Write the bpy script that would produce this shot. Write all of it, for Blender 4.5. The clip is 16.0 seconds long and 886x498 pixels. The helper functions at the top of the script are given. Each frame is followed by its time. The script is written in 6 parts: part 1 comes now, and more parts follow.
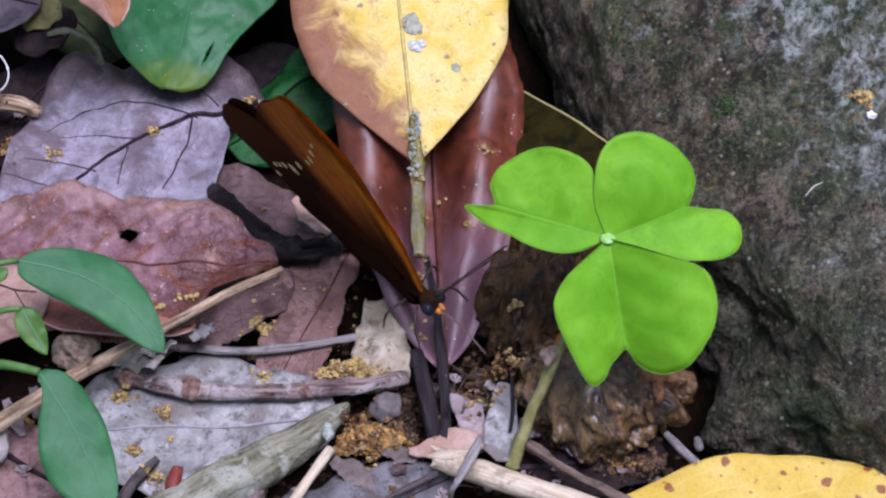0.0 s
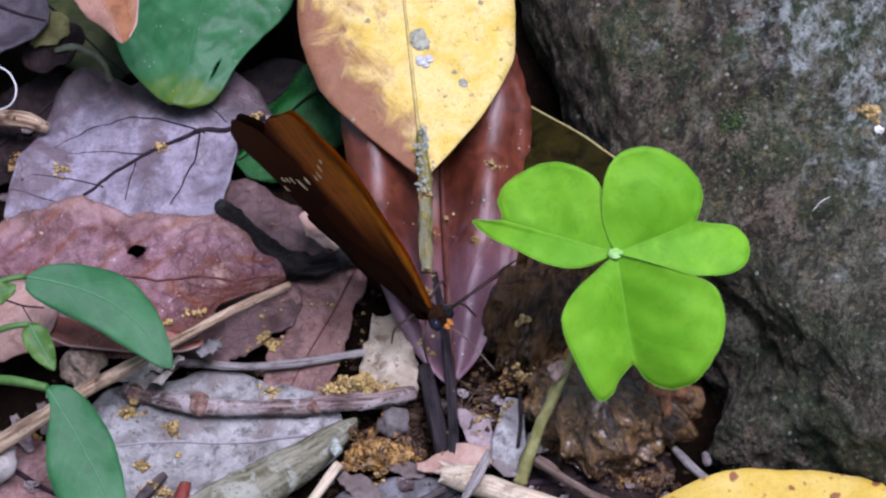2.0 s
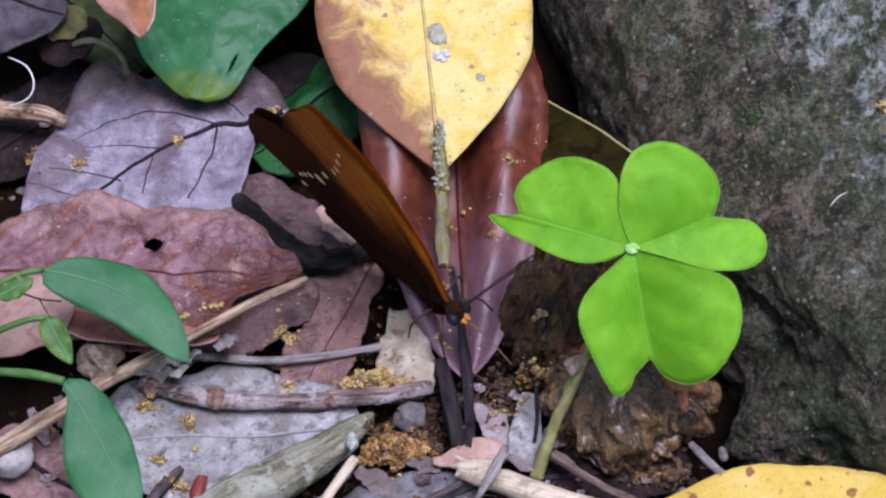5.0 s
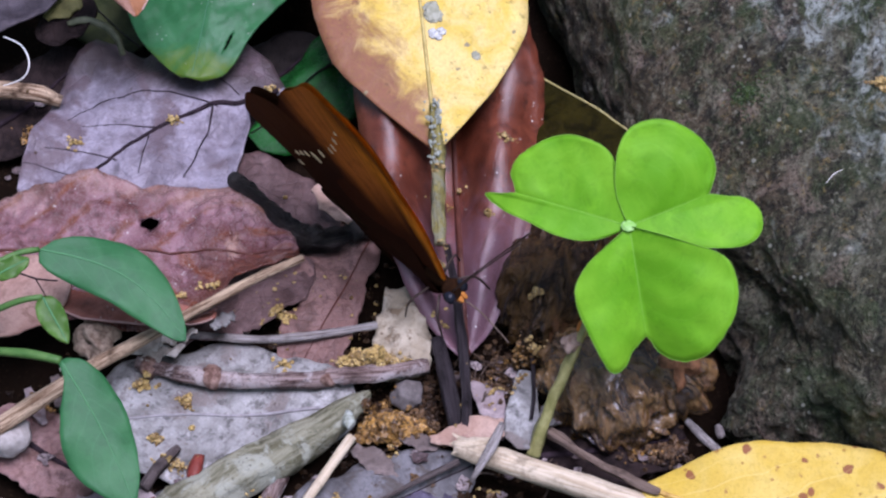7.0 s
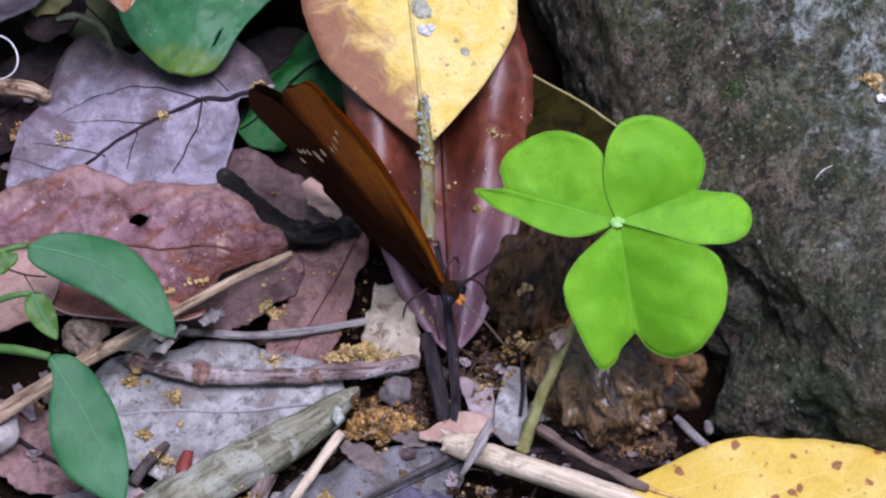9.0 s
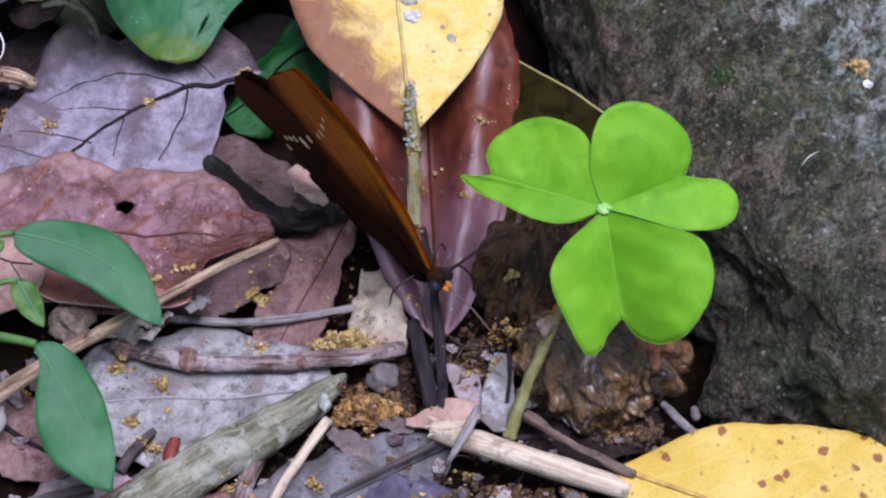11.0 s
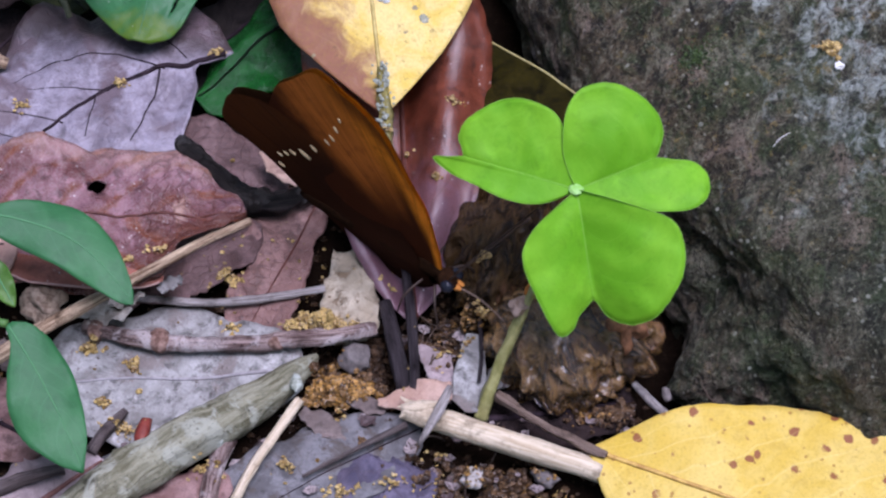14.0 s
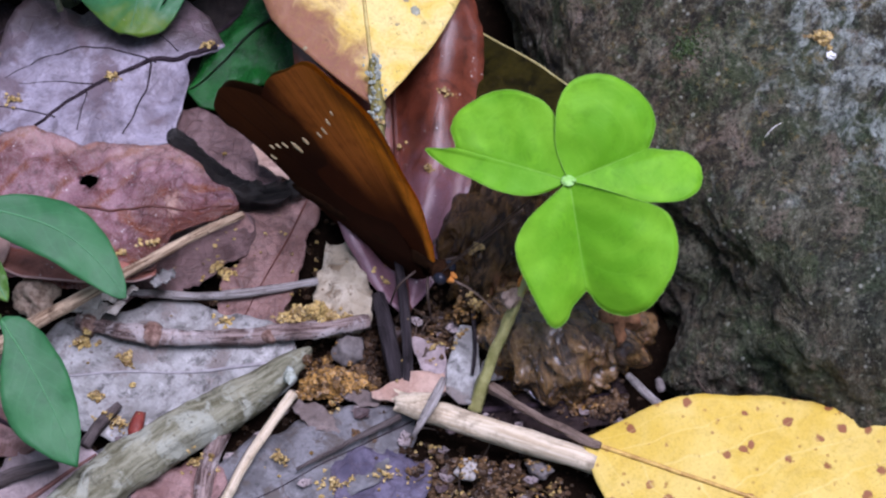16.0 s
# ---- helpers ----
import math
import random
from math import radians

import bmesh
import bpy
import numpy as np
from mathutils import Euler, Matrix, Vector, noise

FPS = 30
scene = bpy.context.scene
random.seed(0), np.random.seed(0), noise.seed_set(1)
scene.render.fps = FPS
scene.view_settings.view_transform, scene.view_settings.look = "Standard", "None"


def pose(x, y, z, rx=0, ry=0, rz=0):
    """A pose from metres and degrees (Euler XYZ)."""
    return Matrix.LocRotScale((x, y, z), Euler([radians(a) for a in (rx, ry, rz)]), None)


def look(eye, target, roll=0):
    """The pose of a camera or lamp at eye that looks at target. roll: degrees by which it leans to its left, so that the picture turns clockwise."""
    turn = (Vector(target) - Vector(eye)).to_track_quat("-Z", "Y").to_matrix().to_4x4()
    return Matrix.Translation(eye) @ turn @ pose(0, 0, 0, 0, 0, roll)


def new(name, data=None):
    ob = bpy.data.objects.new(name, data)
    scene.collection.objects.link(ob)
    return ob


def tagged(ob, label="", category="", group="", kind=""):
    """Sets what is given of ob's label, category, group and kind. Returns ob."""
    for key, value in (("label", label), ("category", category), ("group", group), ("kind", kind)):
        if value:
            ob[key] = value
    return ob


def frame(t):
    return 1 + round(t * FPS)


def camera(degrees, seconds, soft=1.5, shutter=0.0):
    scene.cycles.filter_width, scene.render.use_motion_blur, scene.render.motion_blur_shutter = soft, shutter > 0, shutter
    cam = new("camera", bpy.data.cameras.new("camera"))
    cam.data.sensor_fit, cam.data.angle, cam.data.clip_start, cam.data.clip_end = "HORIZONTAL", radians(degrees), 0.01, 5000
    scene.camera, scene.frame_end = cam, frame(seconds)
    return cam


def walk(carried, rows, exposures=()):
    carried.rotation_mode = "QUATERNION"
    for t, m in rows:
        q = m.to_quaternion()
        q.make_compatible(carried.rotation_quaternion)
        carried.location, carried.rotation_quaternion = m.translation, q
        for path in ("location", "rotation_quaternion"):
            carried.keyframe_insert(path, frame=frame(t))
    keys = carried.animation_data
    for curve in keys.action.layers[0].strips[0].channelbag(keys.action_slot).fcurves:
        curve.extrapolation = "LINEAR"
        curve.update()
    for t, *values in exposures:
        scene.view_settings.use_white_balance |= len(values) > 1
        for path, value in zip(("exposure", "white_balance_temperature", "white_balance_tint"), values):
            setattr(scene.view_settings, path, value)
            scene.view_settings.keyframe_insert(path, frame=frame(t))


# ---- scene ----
# A butterfly on leaf litter beside a rock, filmed from above with a long lens.
# Plans are in millimetres (scaled by MM); the world is in metres.
MM = 0.001

# ---- camera ----
cam = camera(20.0, 16.0, soft=2.3, shutter=0.5)
EYE = 0.2457
TURNS = [
    (0.0, 35.000, 0.000, -0.000),
    (0.5, 35.060, 0.118, -0.059),
    (1.0, 35.157, 0.154, -0.048),
    (1.5, 35.215, 0.152, -0.048),
    (2.0, 35.348, 0.192, 0.029),
    (2.5, 35.478, 0.065, -0.125),
    (3.0, 35.539, 0.132, 0.166),
    (3.5, 35.548, 0.117, 0.110),
    (4.0, 35.493, 0.255, 0.391),
    (6.5, 34.786, 0.523, 0.205),
    (7.0, 34.726, 0.467, 0.153),
    (7.5, 34.822, 0.363, -0.021),
    (8.0, 34.809, 0.240, -0.047),
    (8.5, 34.759, 0.213, 0.015),
    (9.0, 34.637, 0.253, 0.023),
    (9.5, 34.456, 0.166, -0.002),
    (12.0, 34.243, 0.067, -0.314),
    (12.5, 34.130, 0.006, -0.152),
    (13.0, 34.035, -0.137, -0.242),
    (13.5, 33.897, -0.385, -0.325),
    (14.0, 33.891, -0.527, -0.504),
    (14.5, 33.847, -0.441, -0.533),
    (15.0, 33.669, -0.328, -0.602),
    (15.5, 33.679, -0.384, -0.755),
    (16.0, 33.712, -0.484, -0.863),
]
walk(cam, [(t, pose(0, 0, EYE, rx, ry, rz)) for t, rx, ry, rz in TURNS])

# ---- light: open shade under an overcast sky ----
SUN_ELEVATION, SUN_BEARING = 80.0, 120.0
world = bpy.data.worlds.new("sky")
scene.world = world
world.use_nodes = True
sky = world.node_tree.nodes.new("ShaderNodeTexSky")
sky.sky_type, sky.sun_disc = "NISHITA", False
sky.sun_elevation, sky.sun_rotation = radians(SUN_ELEVATION), radians(SUN_BEARING)
sky.air_density, sky.dust_density = 1.0, 2.0
world.node_tree.links.new(sky.outputs[0], world.node_tree.nodes["Background"].inputs[0])
world.node_tree.nodes["Background"].inputs[1].default_value = 0.105
sun = new("sun", bpy.data.lights.new("sun", "SUN"))
sun.data.energy, sun.data.angle, sun.data.color = 3.4, radians(32), (0.98, 0.96, 1.34)
e, b = radians(SUN_ELEVATION), radians(SUN_BEARING)
sun.matrix_world = look((math.sin(b) * math.cos(e), math.cos(b) * math.cos(e), math.sin(e)), (0, 0, 0))
scene.view_settings.exposure = 0.44


# ---- materials ----
class Nodes:
    """A node material being wired: each method adds a node and gives its output."""

    def __init__(self, name):
        self.m = bpy.data.materials.new(name)
        self.m.use_nodes = True
        self.t = self.m.node_tree
        self.bsdf = self.t.nodes["Principled BSDF"]
        self.out = self.t.nodes["Material Output"]

    def put(self, socket, value):
        if isinstance(value, bpy.types.NodeSocket):
            self.t.links.new(value, socket)
        elif isinstance(value, tuple) and len(value) == 3 and socket.type == "RGBA":
            socket.default_value = (*value, 1)
        else:
            socket.default_value = value

    def coord(self, k=1000.0, stretch=(1, 1, 1)):
        """The thing's own coordinates, in millimetres."""
        c = self.t.nodes.new("ShaderNodeTexCoord")
        s = self.t.nodes.new("ShaderNodeMapping")
        s.inputs["Scale"].default_value = [k * f for f in stretch]
        self.t.links.new(c.outputs["Object"], s.inputs["Vector"])
        return s.outputs[0]

    def uv(self):
        c = self.t.nodes.new("ShaderNodeTexCoord")
        s = self.t.nodes.new("ShaderNodeSeparateXYZ")
        self.t.links.new(c.outputs["UV"], s.inputs[0])
        return s.outputs[0], s.outputs[1]

    def noise(self, vec, scale, detail=4.0, rough=0.55, warp=0.0, colour=False):
        n = self.t.nodes.new("ShaderNodeTexNoise")
        self.put(n.inputs["Vector"], vec)
        n.inputs["Scale"].default_value, n.inputs["Detail"].default_value = scale, detail
        n.inputs["Roughness"].default_value, n.inputs["Distortion"].default_value = rough, warp
        return n.outputs["Color" if colour else "Fac"]

    def cells(self, vec, scale, feature="F1"):
        n = self.t.nodes.new("ShaderNodeTexVoronoi")
        n.feature = feature
        self.put(n.inputs["Vector"], vec)
        n.inputs["Scale"].default_value = scale
        return n.outputs["Distance"]

    def math(self, op, a, b=0.0, clamp=False):
        n = self.t.nodes.new("ShaderNodeMath")
        n.operation, n.use_clamp = op, clamp
        self.put(n.inputs[0], a)
        self.put(n.inputs[1], b)
        return n.outputs[0]

    def span(self, x, lo, hi):
        """0 at lo, 1 at hi, smooth between."""
        n = self.t.nodes.new("ShaderNodeMapRange")
        n.interpolation_type = "SMOOTHSTEP"
        self.put(n.inputs[0], x)
        a, b, flip = (lo, hi, False) if lo < hi else (hi, lo, True)
        n.inputs[1].default_value, n.inputs[2].default_value = a, b
        n.inputs[3].default_value, n.inputs[4].default_value = (1, 0) if flip else (0, 1)
        return n.outputs[0]

    def mix(self, f, a, b, blend="MIX"):
        n = self.t.nodes.new("ShaderNodeMix")
        n.data_type, n.blend_type = "RGBA", blend
        self.put(n.inputs[0], f)
        self.put(n.inputs[6], a)
        self.put(n.inputs[7], b)
        return n.outputs[2]

    def add(self, *terms):
        """Sum of (factor, socket) terms and plain numbers."""
        total = 0.0
        for t in terms:
            v = self.math("MULTIPLY", t[1], t[0]) if isinstance(t, tuple) else t
            total = self.math("ADD", v, total)
        return total

    def offset(self, vec, kick, k):
        n = self.t.nodes.new("ShaderNodeVectorMath")
        n.operation = "MULTIPLY_ADD"
        self.put(n.inputs[0], kick)
        n.inputs[1].default_value = (k, k, k)
        self.put(n.inputs[2], vec)
        return n.outputs[0]

    def island(self):
        return self.t.nodes.new("ShaderNodeNewGeometry").outputs["Random Per Island"]

    def done(self, colour, rough=0.5, height=None, bump=0.3, depth=0.0002, spec=0.5, trans=0.0, coat=0.0):
        b = self.bsdf
        self.put(b.inputs["Base Color"], colour)
        self.put(b.inputs["Roughness"], rough)
        self.put(b.inputs["Specular IOR Level"], spec)
        b.inputs["Coat Weight"].default_value, b.inputs["Coat Roughness"].default_value = coat, 0.25
        normal = None
        if height is not None:
            n = self.t.nodes.new("ShaderNodeBump")
            n.inputs["Strength"].default_value, n.inputs["Distance"].default_value = bump, depth
            self.put(n.inputs["Height"], height)
            normal = n.outputs[0]
            self.put(b.inputs["Normal"], normal)
        if trans:
            tl = self.t.nodes.new("ShaderNodeBsdfTranslucent")
            self.put(tl.inputs["Color"], colour)
            mx = self.t.nodes.new("ShaderNodeMixShader")
            mx.inputs[0].default_value = trans
            self.t.links.new(b.outputs[0], mx.inputs[1])
            self.t.links.new(tl.outputs[0], mx.inputs[2])
            self.t.links.new(mx.outputs[0], self.out.inputs["Surface"])
        return self.m


def leaf_material(name, c1, c2, vein=(0.1, 0.08, 0.05), vein_amount=0.3, veins=9, slant=0.3, net=0.0, net_scale=0.7,
                  mottle=0.25, stain=0.5, dirt=0.45, emboss=0.12, blotch=None, spots=None, side=None, specks=0.0, rough=0.5, bump=0.35, spec=0.12, trans=0.0, coat=0.0, bands=None, edge=None, wrinkle=0.0, smear=0.8, freckles=None, grainy=0.35, net_from=None, one_side=False):
    """bands: (colour, amount) along the side veins; edge: (colour, amount) along the left margin; blotch: (colour, threshold, scale per mm); spots: the same, round; side: (colour, by u, by v, by noise, start)."""
    n = Nodes(name)
    p = n.coord()
    u, v = n.uv()
    v = n.add((2.0, v), -1.0)
    av = n.math("ABSOLUTE", v)
    big = n.noise(p, mottle, 5, 0.6, 0.6)
    fine = n.noise(p, 3.0, 4, 0.65)
    col = n.mix(n.span(big, 0.35, 0.65), c1, c2)
    col = n.mix(n.math("MULTIPLY", n.span(n.noise(p, 0.55, 6, 0.7, 0.4), 0.50, 0.68), stain), col, tuple(0.45 * c for c in c1))
    col = n.mix(n.math("MULTIPLY", n.span(n.noise(p, 0.33, 5, 0.7), 0.54, 0.74), stain), col, tuple(min(1.45 * c, 0.9) for c in c2))
    if side:
        colour, bu, bv, bn, start = side
        m = n.span(n.add((bu, u), (bv, v), (bn, n.noise(p, 0.22, 6, 0.7, smear)), start), -0.15, 0.6)
        col = n.mix(m, col, n.mix(n.noise(p, 0.35, 3), colour, tuple(0.6 * c for c in colour)))
    if blotch:
        m = n.span(n.noise(p, blotch[2], 6, 0.68, 0.5), blotch[1], blotch[1] + (0.2 if one_side else 0.09))
        if one_side:
            m = n.math("MULTIPLY", m, n.span(n.add((1.0, v), (0.5, n.noise(p, 0.2, 3))), 0.15, 0.55))
        col = n.mix(n.math("MULTIPLY", m, 0.85), col, blotch[0])
    if spots:
        q = n.offset(p, n.noise(p, 0.8, 3, colour=True), 0.9)
        here = n.span(n.noise(p, 0.2, 2), 0.36, 0.46)
        m = n.math("MULTIPLY", n.span(n.cells(q, spots[2]), spots[1], spots[1] * 0.75), here)
        col = n.mix(m, col, spots[0])
    if freckles:
        m = n.math("MULTIPLY", n.span(n.cells(p, 0.8), 0.20, 0.15), n.span(n.noise(p, 0.25, 3), 0.48, 0.54))
        col = n.mix(n.math("MULTIPLY", m, 0.8), col, freckles)
    # side veins rise from the midrib and bend towards the tip
    curve = n.math("POWER", av, 1.35)
    wob = n.noise(p, 0.15, 2)
    run = n.add((float(veins), u), (-veins * slant, curve), (0.9, wob), (0.5, n.math("GREATER_THAN", v, 0.0)))
    tri = n.math("ABSOLUTE", n.add(n.math("FRACT", run), -0.5))
    line = n.math("MULTIPLY", n.span(tri, 0.055, 0.0), n.span(av, 1.0, 0.55))
    if bands:
        m = n.math("MULTIPLY", n.span(n.add((1.0, tri), (0.5, n.noise(p, 0.5, 4, 0.65))), 0.42, 0.22), n.span(n.noise(p, 0.16, 3, 0.6), 0.38, 0.52))
        col = n.mix(n.math("MULTIPLY", m, bands[1]), col, bands[0])
    if edge:
        m = n.span(n.add((1.0, v), (1.1, n.noise(p, 0.25, 5, 0.7, 0.4)), -0.55), 0.62, 0.95)
        col = n.mix(n.math("MULTIPLY", m, edge[1]), col, edge[0])
    mesh = n.span(n.cells(n.offset(p, n.noise(p, 1.0, 2, colour=True), 0.5), net_scale, "DISTANCE_TO_EDGE"), 0.10, 0.0)
    if net_from is not None:
        mesh = n.math("MULTIPLY", mesh, n.span(n.add((1.0, u), (0.3, n.noise(p, 0.2, 3)), -0.15), net_from, net_from + 0.12))
    ink = n.math("MULTIPLY", line, vein_amount)
    if net:
        ink = n.math("MAXIMUM", ink, n.math("MULTIPLY", mesh, net))
    col = n.mix(ink, col, vein)
    col = n.mix(n.math("MULTIPLY", n.span(fine, 0.42, 0.8), grainy), col, tuple(0.45 * c for c in c1))
    if dirt:
        m = n.math("MULTIPLY", n.span(n.noise(p, 1.3, 6, 0.75), 0.56, 0.66), n.span(n.noise(p, 0.14, 4, 0.6), 0.40, 0.62))
        col = n.mix(n.math("MULTIPLY", m, dirt), col, (0.05, 0.030, 0.018))
    if specks:
        m = n.math("MULTIPLY", n.span(n.cells(p, 1.1), 0.17, 0.09), n.span(n.noise(p, 0.3, 3), 0.55, 0.6))
        col = n.mix(n.math("MULTIPLY", m, specks), col, (0.62, 0.6, 0.56))
    crease = n.math("ABSOLUTE", n.add(n.noise(p, 0.30, 3, 0.5, 0.3), -0.5))
    height = n.add((0.6, big), (-emboss, line), (-0.25, mesh) if net else 0.0, (5.0 * wrinkle, crease), (0.45, fine), (0.25, n.noise(p, 9.0, 2)))
    return n.done(col, n.add((0.3, fine), rough - 0.15), height, bump, 0.0004, spec, trans, coat)


def soil_material():
    n = Nodes("damp soil")
    p = n.coord()
    c = n.mix(n.noise(p, 0.6, 6, 0.7), (0.003, 0.002, 0.001), (0.018, 0.010, 0.006))
    c = n.mix(n.span(n.noise(p, 1.7, 4, 0.7), 0.58, 0.72), c, (0.045, 0.028, 0.016))
    return n.done(c, 0.85, n.add((1.0, n.noise(p, 1.2, 6, 0.75)), (0.4, n.noise(p, 5, 3))), 0.9, 0.0009, 0.04)


def rock_material():
    n = Nodes("weathered rock")
    p = n.coord()
    turn = n.t.nodes.new("ShaderNodeVectorRotate")
    turn.inputs["Axis"].default_value, turn.inputs["Angle"].default_value = (0, 0, 1), radians(32)
    n.put(turn.inputs["Vector"], p)
    draw = n.t.nodes.new("ShaderNodeMapping")
    draw.inputs["Scale"].default_value = (1.1, 0.78, 1.0)
    n.put(draw.inputs["Vector"], turn.outputs[0])
    q = n.offset(draw.outputs[0], n.noise(p, 0.10, 3, colour=True), 3.0)
    mid, fine = n.noise(q, 0.22, 6, 0.70, 0.3), n.noise(q, 0.60, 6, 0.70, 0.3)
    grain = n.noise(p, 1.8, 4, 0.7)
    c = n.mix(n.span(n.noise(q, 0.06, 5, 0.65, 0.4), 0.38, 0.62), (0.033, 0.030, 0.016), (0.092, 0.086, 0.055))
    c = n.mix(n.math("MULTIPLY", n.span(n.noise(q, 0.085, 4, 0.65, 0.3), 0.48, 0.60), 0.65), c, (0.062, 0.074, 0.058))
    c = n.mix(n.math("MULTIPLY", n.span(n.noise(q, 0.10, 5, 0.65, 0.5), 0.53, 0.64), 0.6), c, (0.105, 0.074, 0.046))
    x = n.t.nodes.new("ShaderNodeSeparateXYZ")
    n.put(x.inputs[0], p)
    # earth-stained flank, with an uneven edge
    earth = n.span(n.add((1.0, n.noise(q, 0.09, 5, 0.7, 0.6)), (-0.03, x.outputs[0])), 1.15, 1.55)
    c = n.mix(n.math("MULTIPLY", earth, 0.75), c, n.mix(n.span(n.noise(p, 0.8, 5, 0.7), 0.4, 0.6), (0.040, 0.027, 0.014), (0.115, 0.082, 0.050)))
    c = n.mix(n.math("MULTIPLY", n.span(mid, 0.50, 0.62), 0.75), c, (0.195, 0.183, 0.128))
    c = n.mix(n.math("MULTIPLY", n.span(mid, 0.48, 0.38), 0.9), c, (0.017, 0.015, 0.010))
    c = n.mix(n.math("MULTIPLY", n.span(fine, 0.49, 0.39), 0.85), c, (0.014, 0.013, 0.011))
    c = n.mix(n.math("MULTIPLY", n.span(fine, 0.56, 0.68), 0.7), c, (0.235, 0.228, 0.160))
    green = n.math("MULTIPLY", n.span(n.noise(q, 0.07, 5, 0.7, 0.6), 0.50, 0.60), n.span(n.noise(p, 0.5, 5, 0.7), 0.44, 0.62))
    c = n.mix(n.math("MULTIPLY", green, 0.7), c, (0.042, 0.064, 0.026))
    # patches of green algae and of pinkish bare stone
    c = n.mix(n.math("MULTIPLY", n.span(n.noise(q, 0.135, 6, 0.68, 0.8), 0.50, 0.60), 0.55), c, (0.040, 0.064, 0.022))
    c = n.mix(n.math("MULTIPLY", n.math("MULTIPLY", n.span(n.noise(q, 0.17, 6, 0.68, 0.6), 0.54, 0.63), n.span(grain, 0.36, 0.52)), 0.65), c, (0.215, 0.160, 0.122))
    # pale lichen, its rightward increase painting the rock's brighter side into the colour
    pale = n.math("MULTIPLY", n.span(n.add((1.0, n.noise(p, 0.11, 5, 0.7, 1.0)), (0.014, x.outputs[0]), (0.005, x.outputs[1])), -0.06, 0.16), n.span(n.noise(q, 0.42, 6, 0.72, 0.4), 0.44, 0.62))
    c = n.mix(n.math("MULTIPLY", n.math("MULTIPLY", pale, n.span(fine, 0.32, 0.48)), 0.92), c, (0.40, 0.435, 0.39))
    # darker olive towards the near end of the block, with an uneven edge
    near_dark = n.math("MULTIPLY", n.span(n.add((1.3, n.noise(q, 0.06, 5, 0.7, 0.6)), (-0.010, x.outputs[1])), 0.92, 1.30), n.span(n.noise(q, 0.5, 5, 0.7), 0.62, 0.46))
    c = n.mix(n.math("MULTIPLY", near_dark, 0.5), c, (0.026, 0.031, 0.018))
    gold = n.math("MULTIPLY", n.span(n.noise(p, 0.6, 5, 0.75), 0.57, 0.66), n.span(n.noise(p, 0.05, 3), 0.46, 0.56))
    c = n.mix(n.math("MULTIPLY", gold, 0.6), c, (0.22, 0.16, 0.055))
    c = n.mix(n.math("MULTIPLY", n.span(grain, 0.56, 0.68), 0.6), c, (0.25, 0.245, 0.175))
    c = n.mix(n.math("MULTIPLY", n.span(grain, 0.47, 0.37), 0.7), c, (0.014, 0.012, 0.010))
    fleck = n.math("MULTIPLY", n.span(n.cells(p, 0.75), 0.24, 0.14), n.span(n.noise(p, 0.22, 4, 0.65), 0.50, 0.60))
    c = n.mix(n.math("MULTIPLY", fleck, 0.75), c, (0.36, 0.36, 0.29))
    h = n.add((1.5, mid), (1.2, fine), (0.35, n.noise(p, 2.4, 5, 0.7)))
    return n.done(c, n.add((0.35, fine), 0.36), h, 0.9, 0.0018, 0.2)


def wood_material(name, dark, light, lichen=None, along=0.08, across=1.6, rough=0.75, crack=0.6, bump=0.7, spec=0.12):
    """Bark or dry stem: grain along the piece (the UV's u), with stains."""
    n = Nodes(name)
    p = n.coord()
    u, v = n.uv()
    comb = n.t.nodes.new("ShaderNodeCombineXYZ")
    n.put(comb.inputs[0], n.math("MULTIPLY", u, along * 100))
    n.put(comb.inputs[1], n.math("MULTIPLY", v, across * 6))
    grain = n.noise(comb.outputs[0], 2.0, 5, 0.65, 0.4)
    fibre = n.t.nodes.new("ShaderNodeCombineXYZ")
    n.put(fibre.inputs[0], n.math("MULTIPLY", u, along * 160))
    n.put(fibre.inputs[1], n.math("MULTIPLY", v, across * 22))
    strand = n.noise(fibre.outputs[0], 2.0, 4, 0.6, 0.2)
    c = n.mix(n.span(n.add((0.8, grain), (0.2, strand)), 0.34, 0.66), dark, light)
    c = n.mix(n.span(n.noise(p, 0.35, 5, 0.65), 0.5, 0.75), c, tuple(0.45 * k for k in dark))
    if lichen:
        c = n.mix(n.math("MULTIPLY", n.span(n.noise(p, 0.22, 5, 0.7, 0.8), 0.48, 0.62), 0.8), c, lichen)
    c = n.mix(n.math("MULTIPLY", n.span(n.noise(p, 2.2, 4, 0.7), 0.56, 0.7), crack), c, tuple(0.3 * k for k in dark))
    return n.done(c, rough, n.add((1.0, grain), (0.8, strand), (0.6, n.noise(p, 1.5, 5, 0.7))), bump, 0.0005, spec)


def crumb_material(name, lo, hi, spec=0.5):
    n = Nodes(name)
    c = n.mix(n.island(), lo, hi)
    p = n.coord()
    c = n.mix(n.span(n.noise(p, 3.0, 3), 0.45, 0.7), c, tuple(0.4 * k for k in lo))
    return n.done(c, 0.32, n.noise(p, 4.0, 3), 0.5, 0.0003, spec)


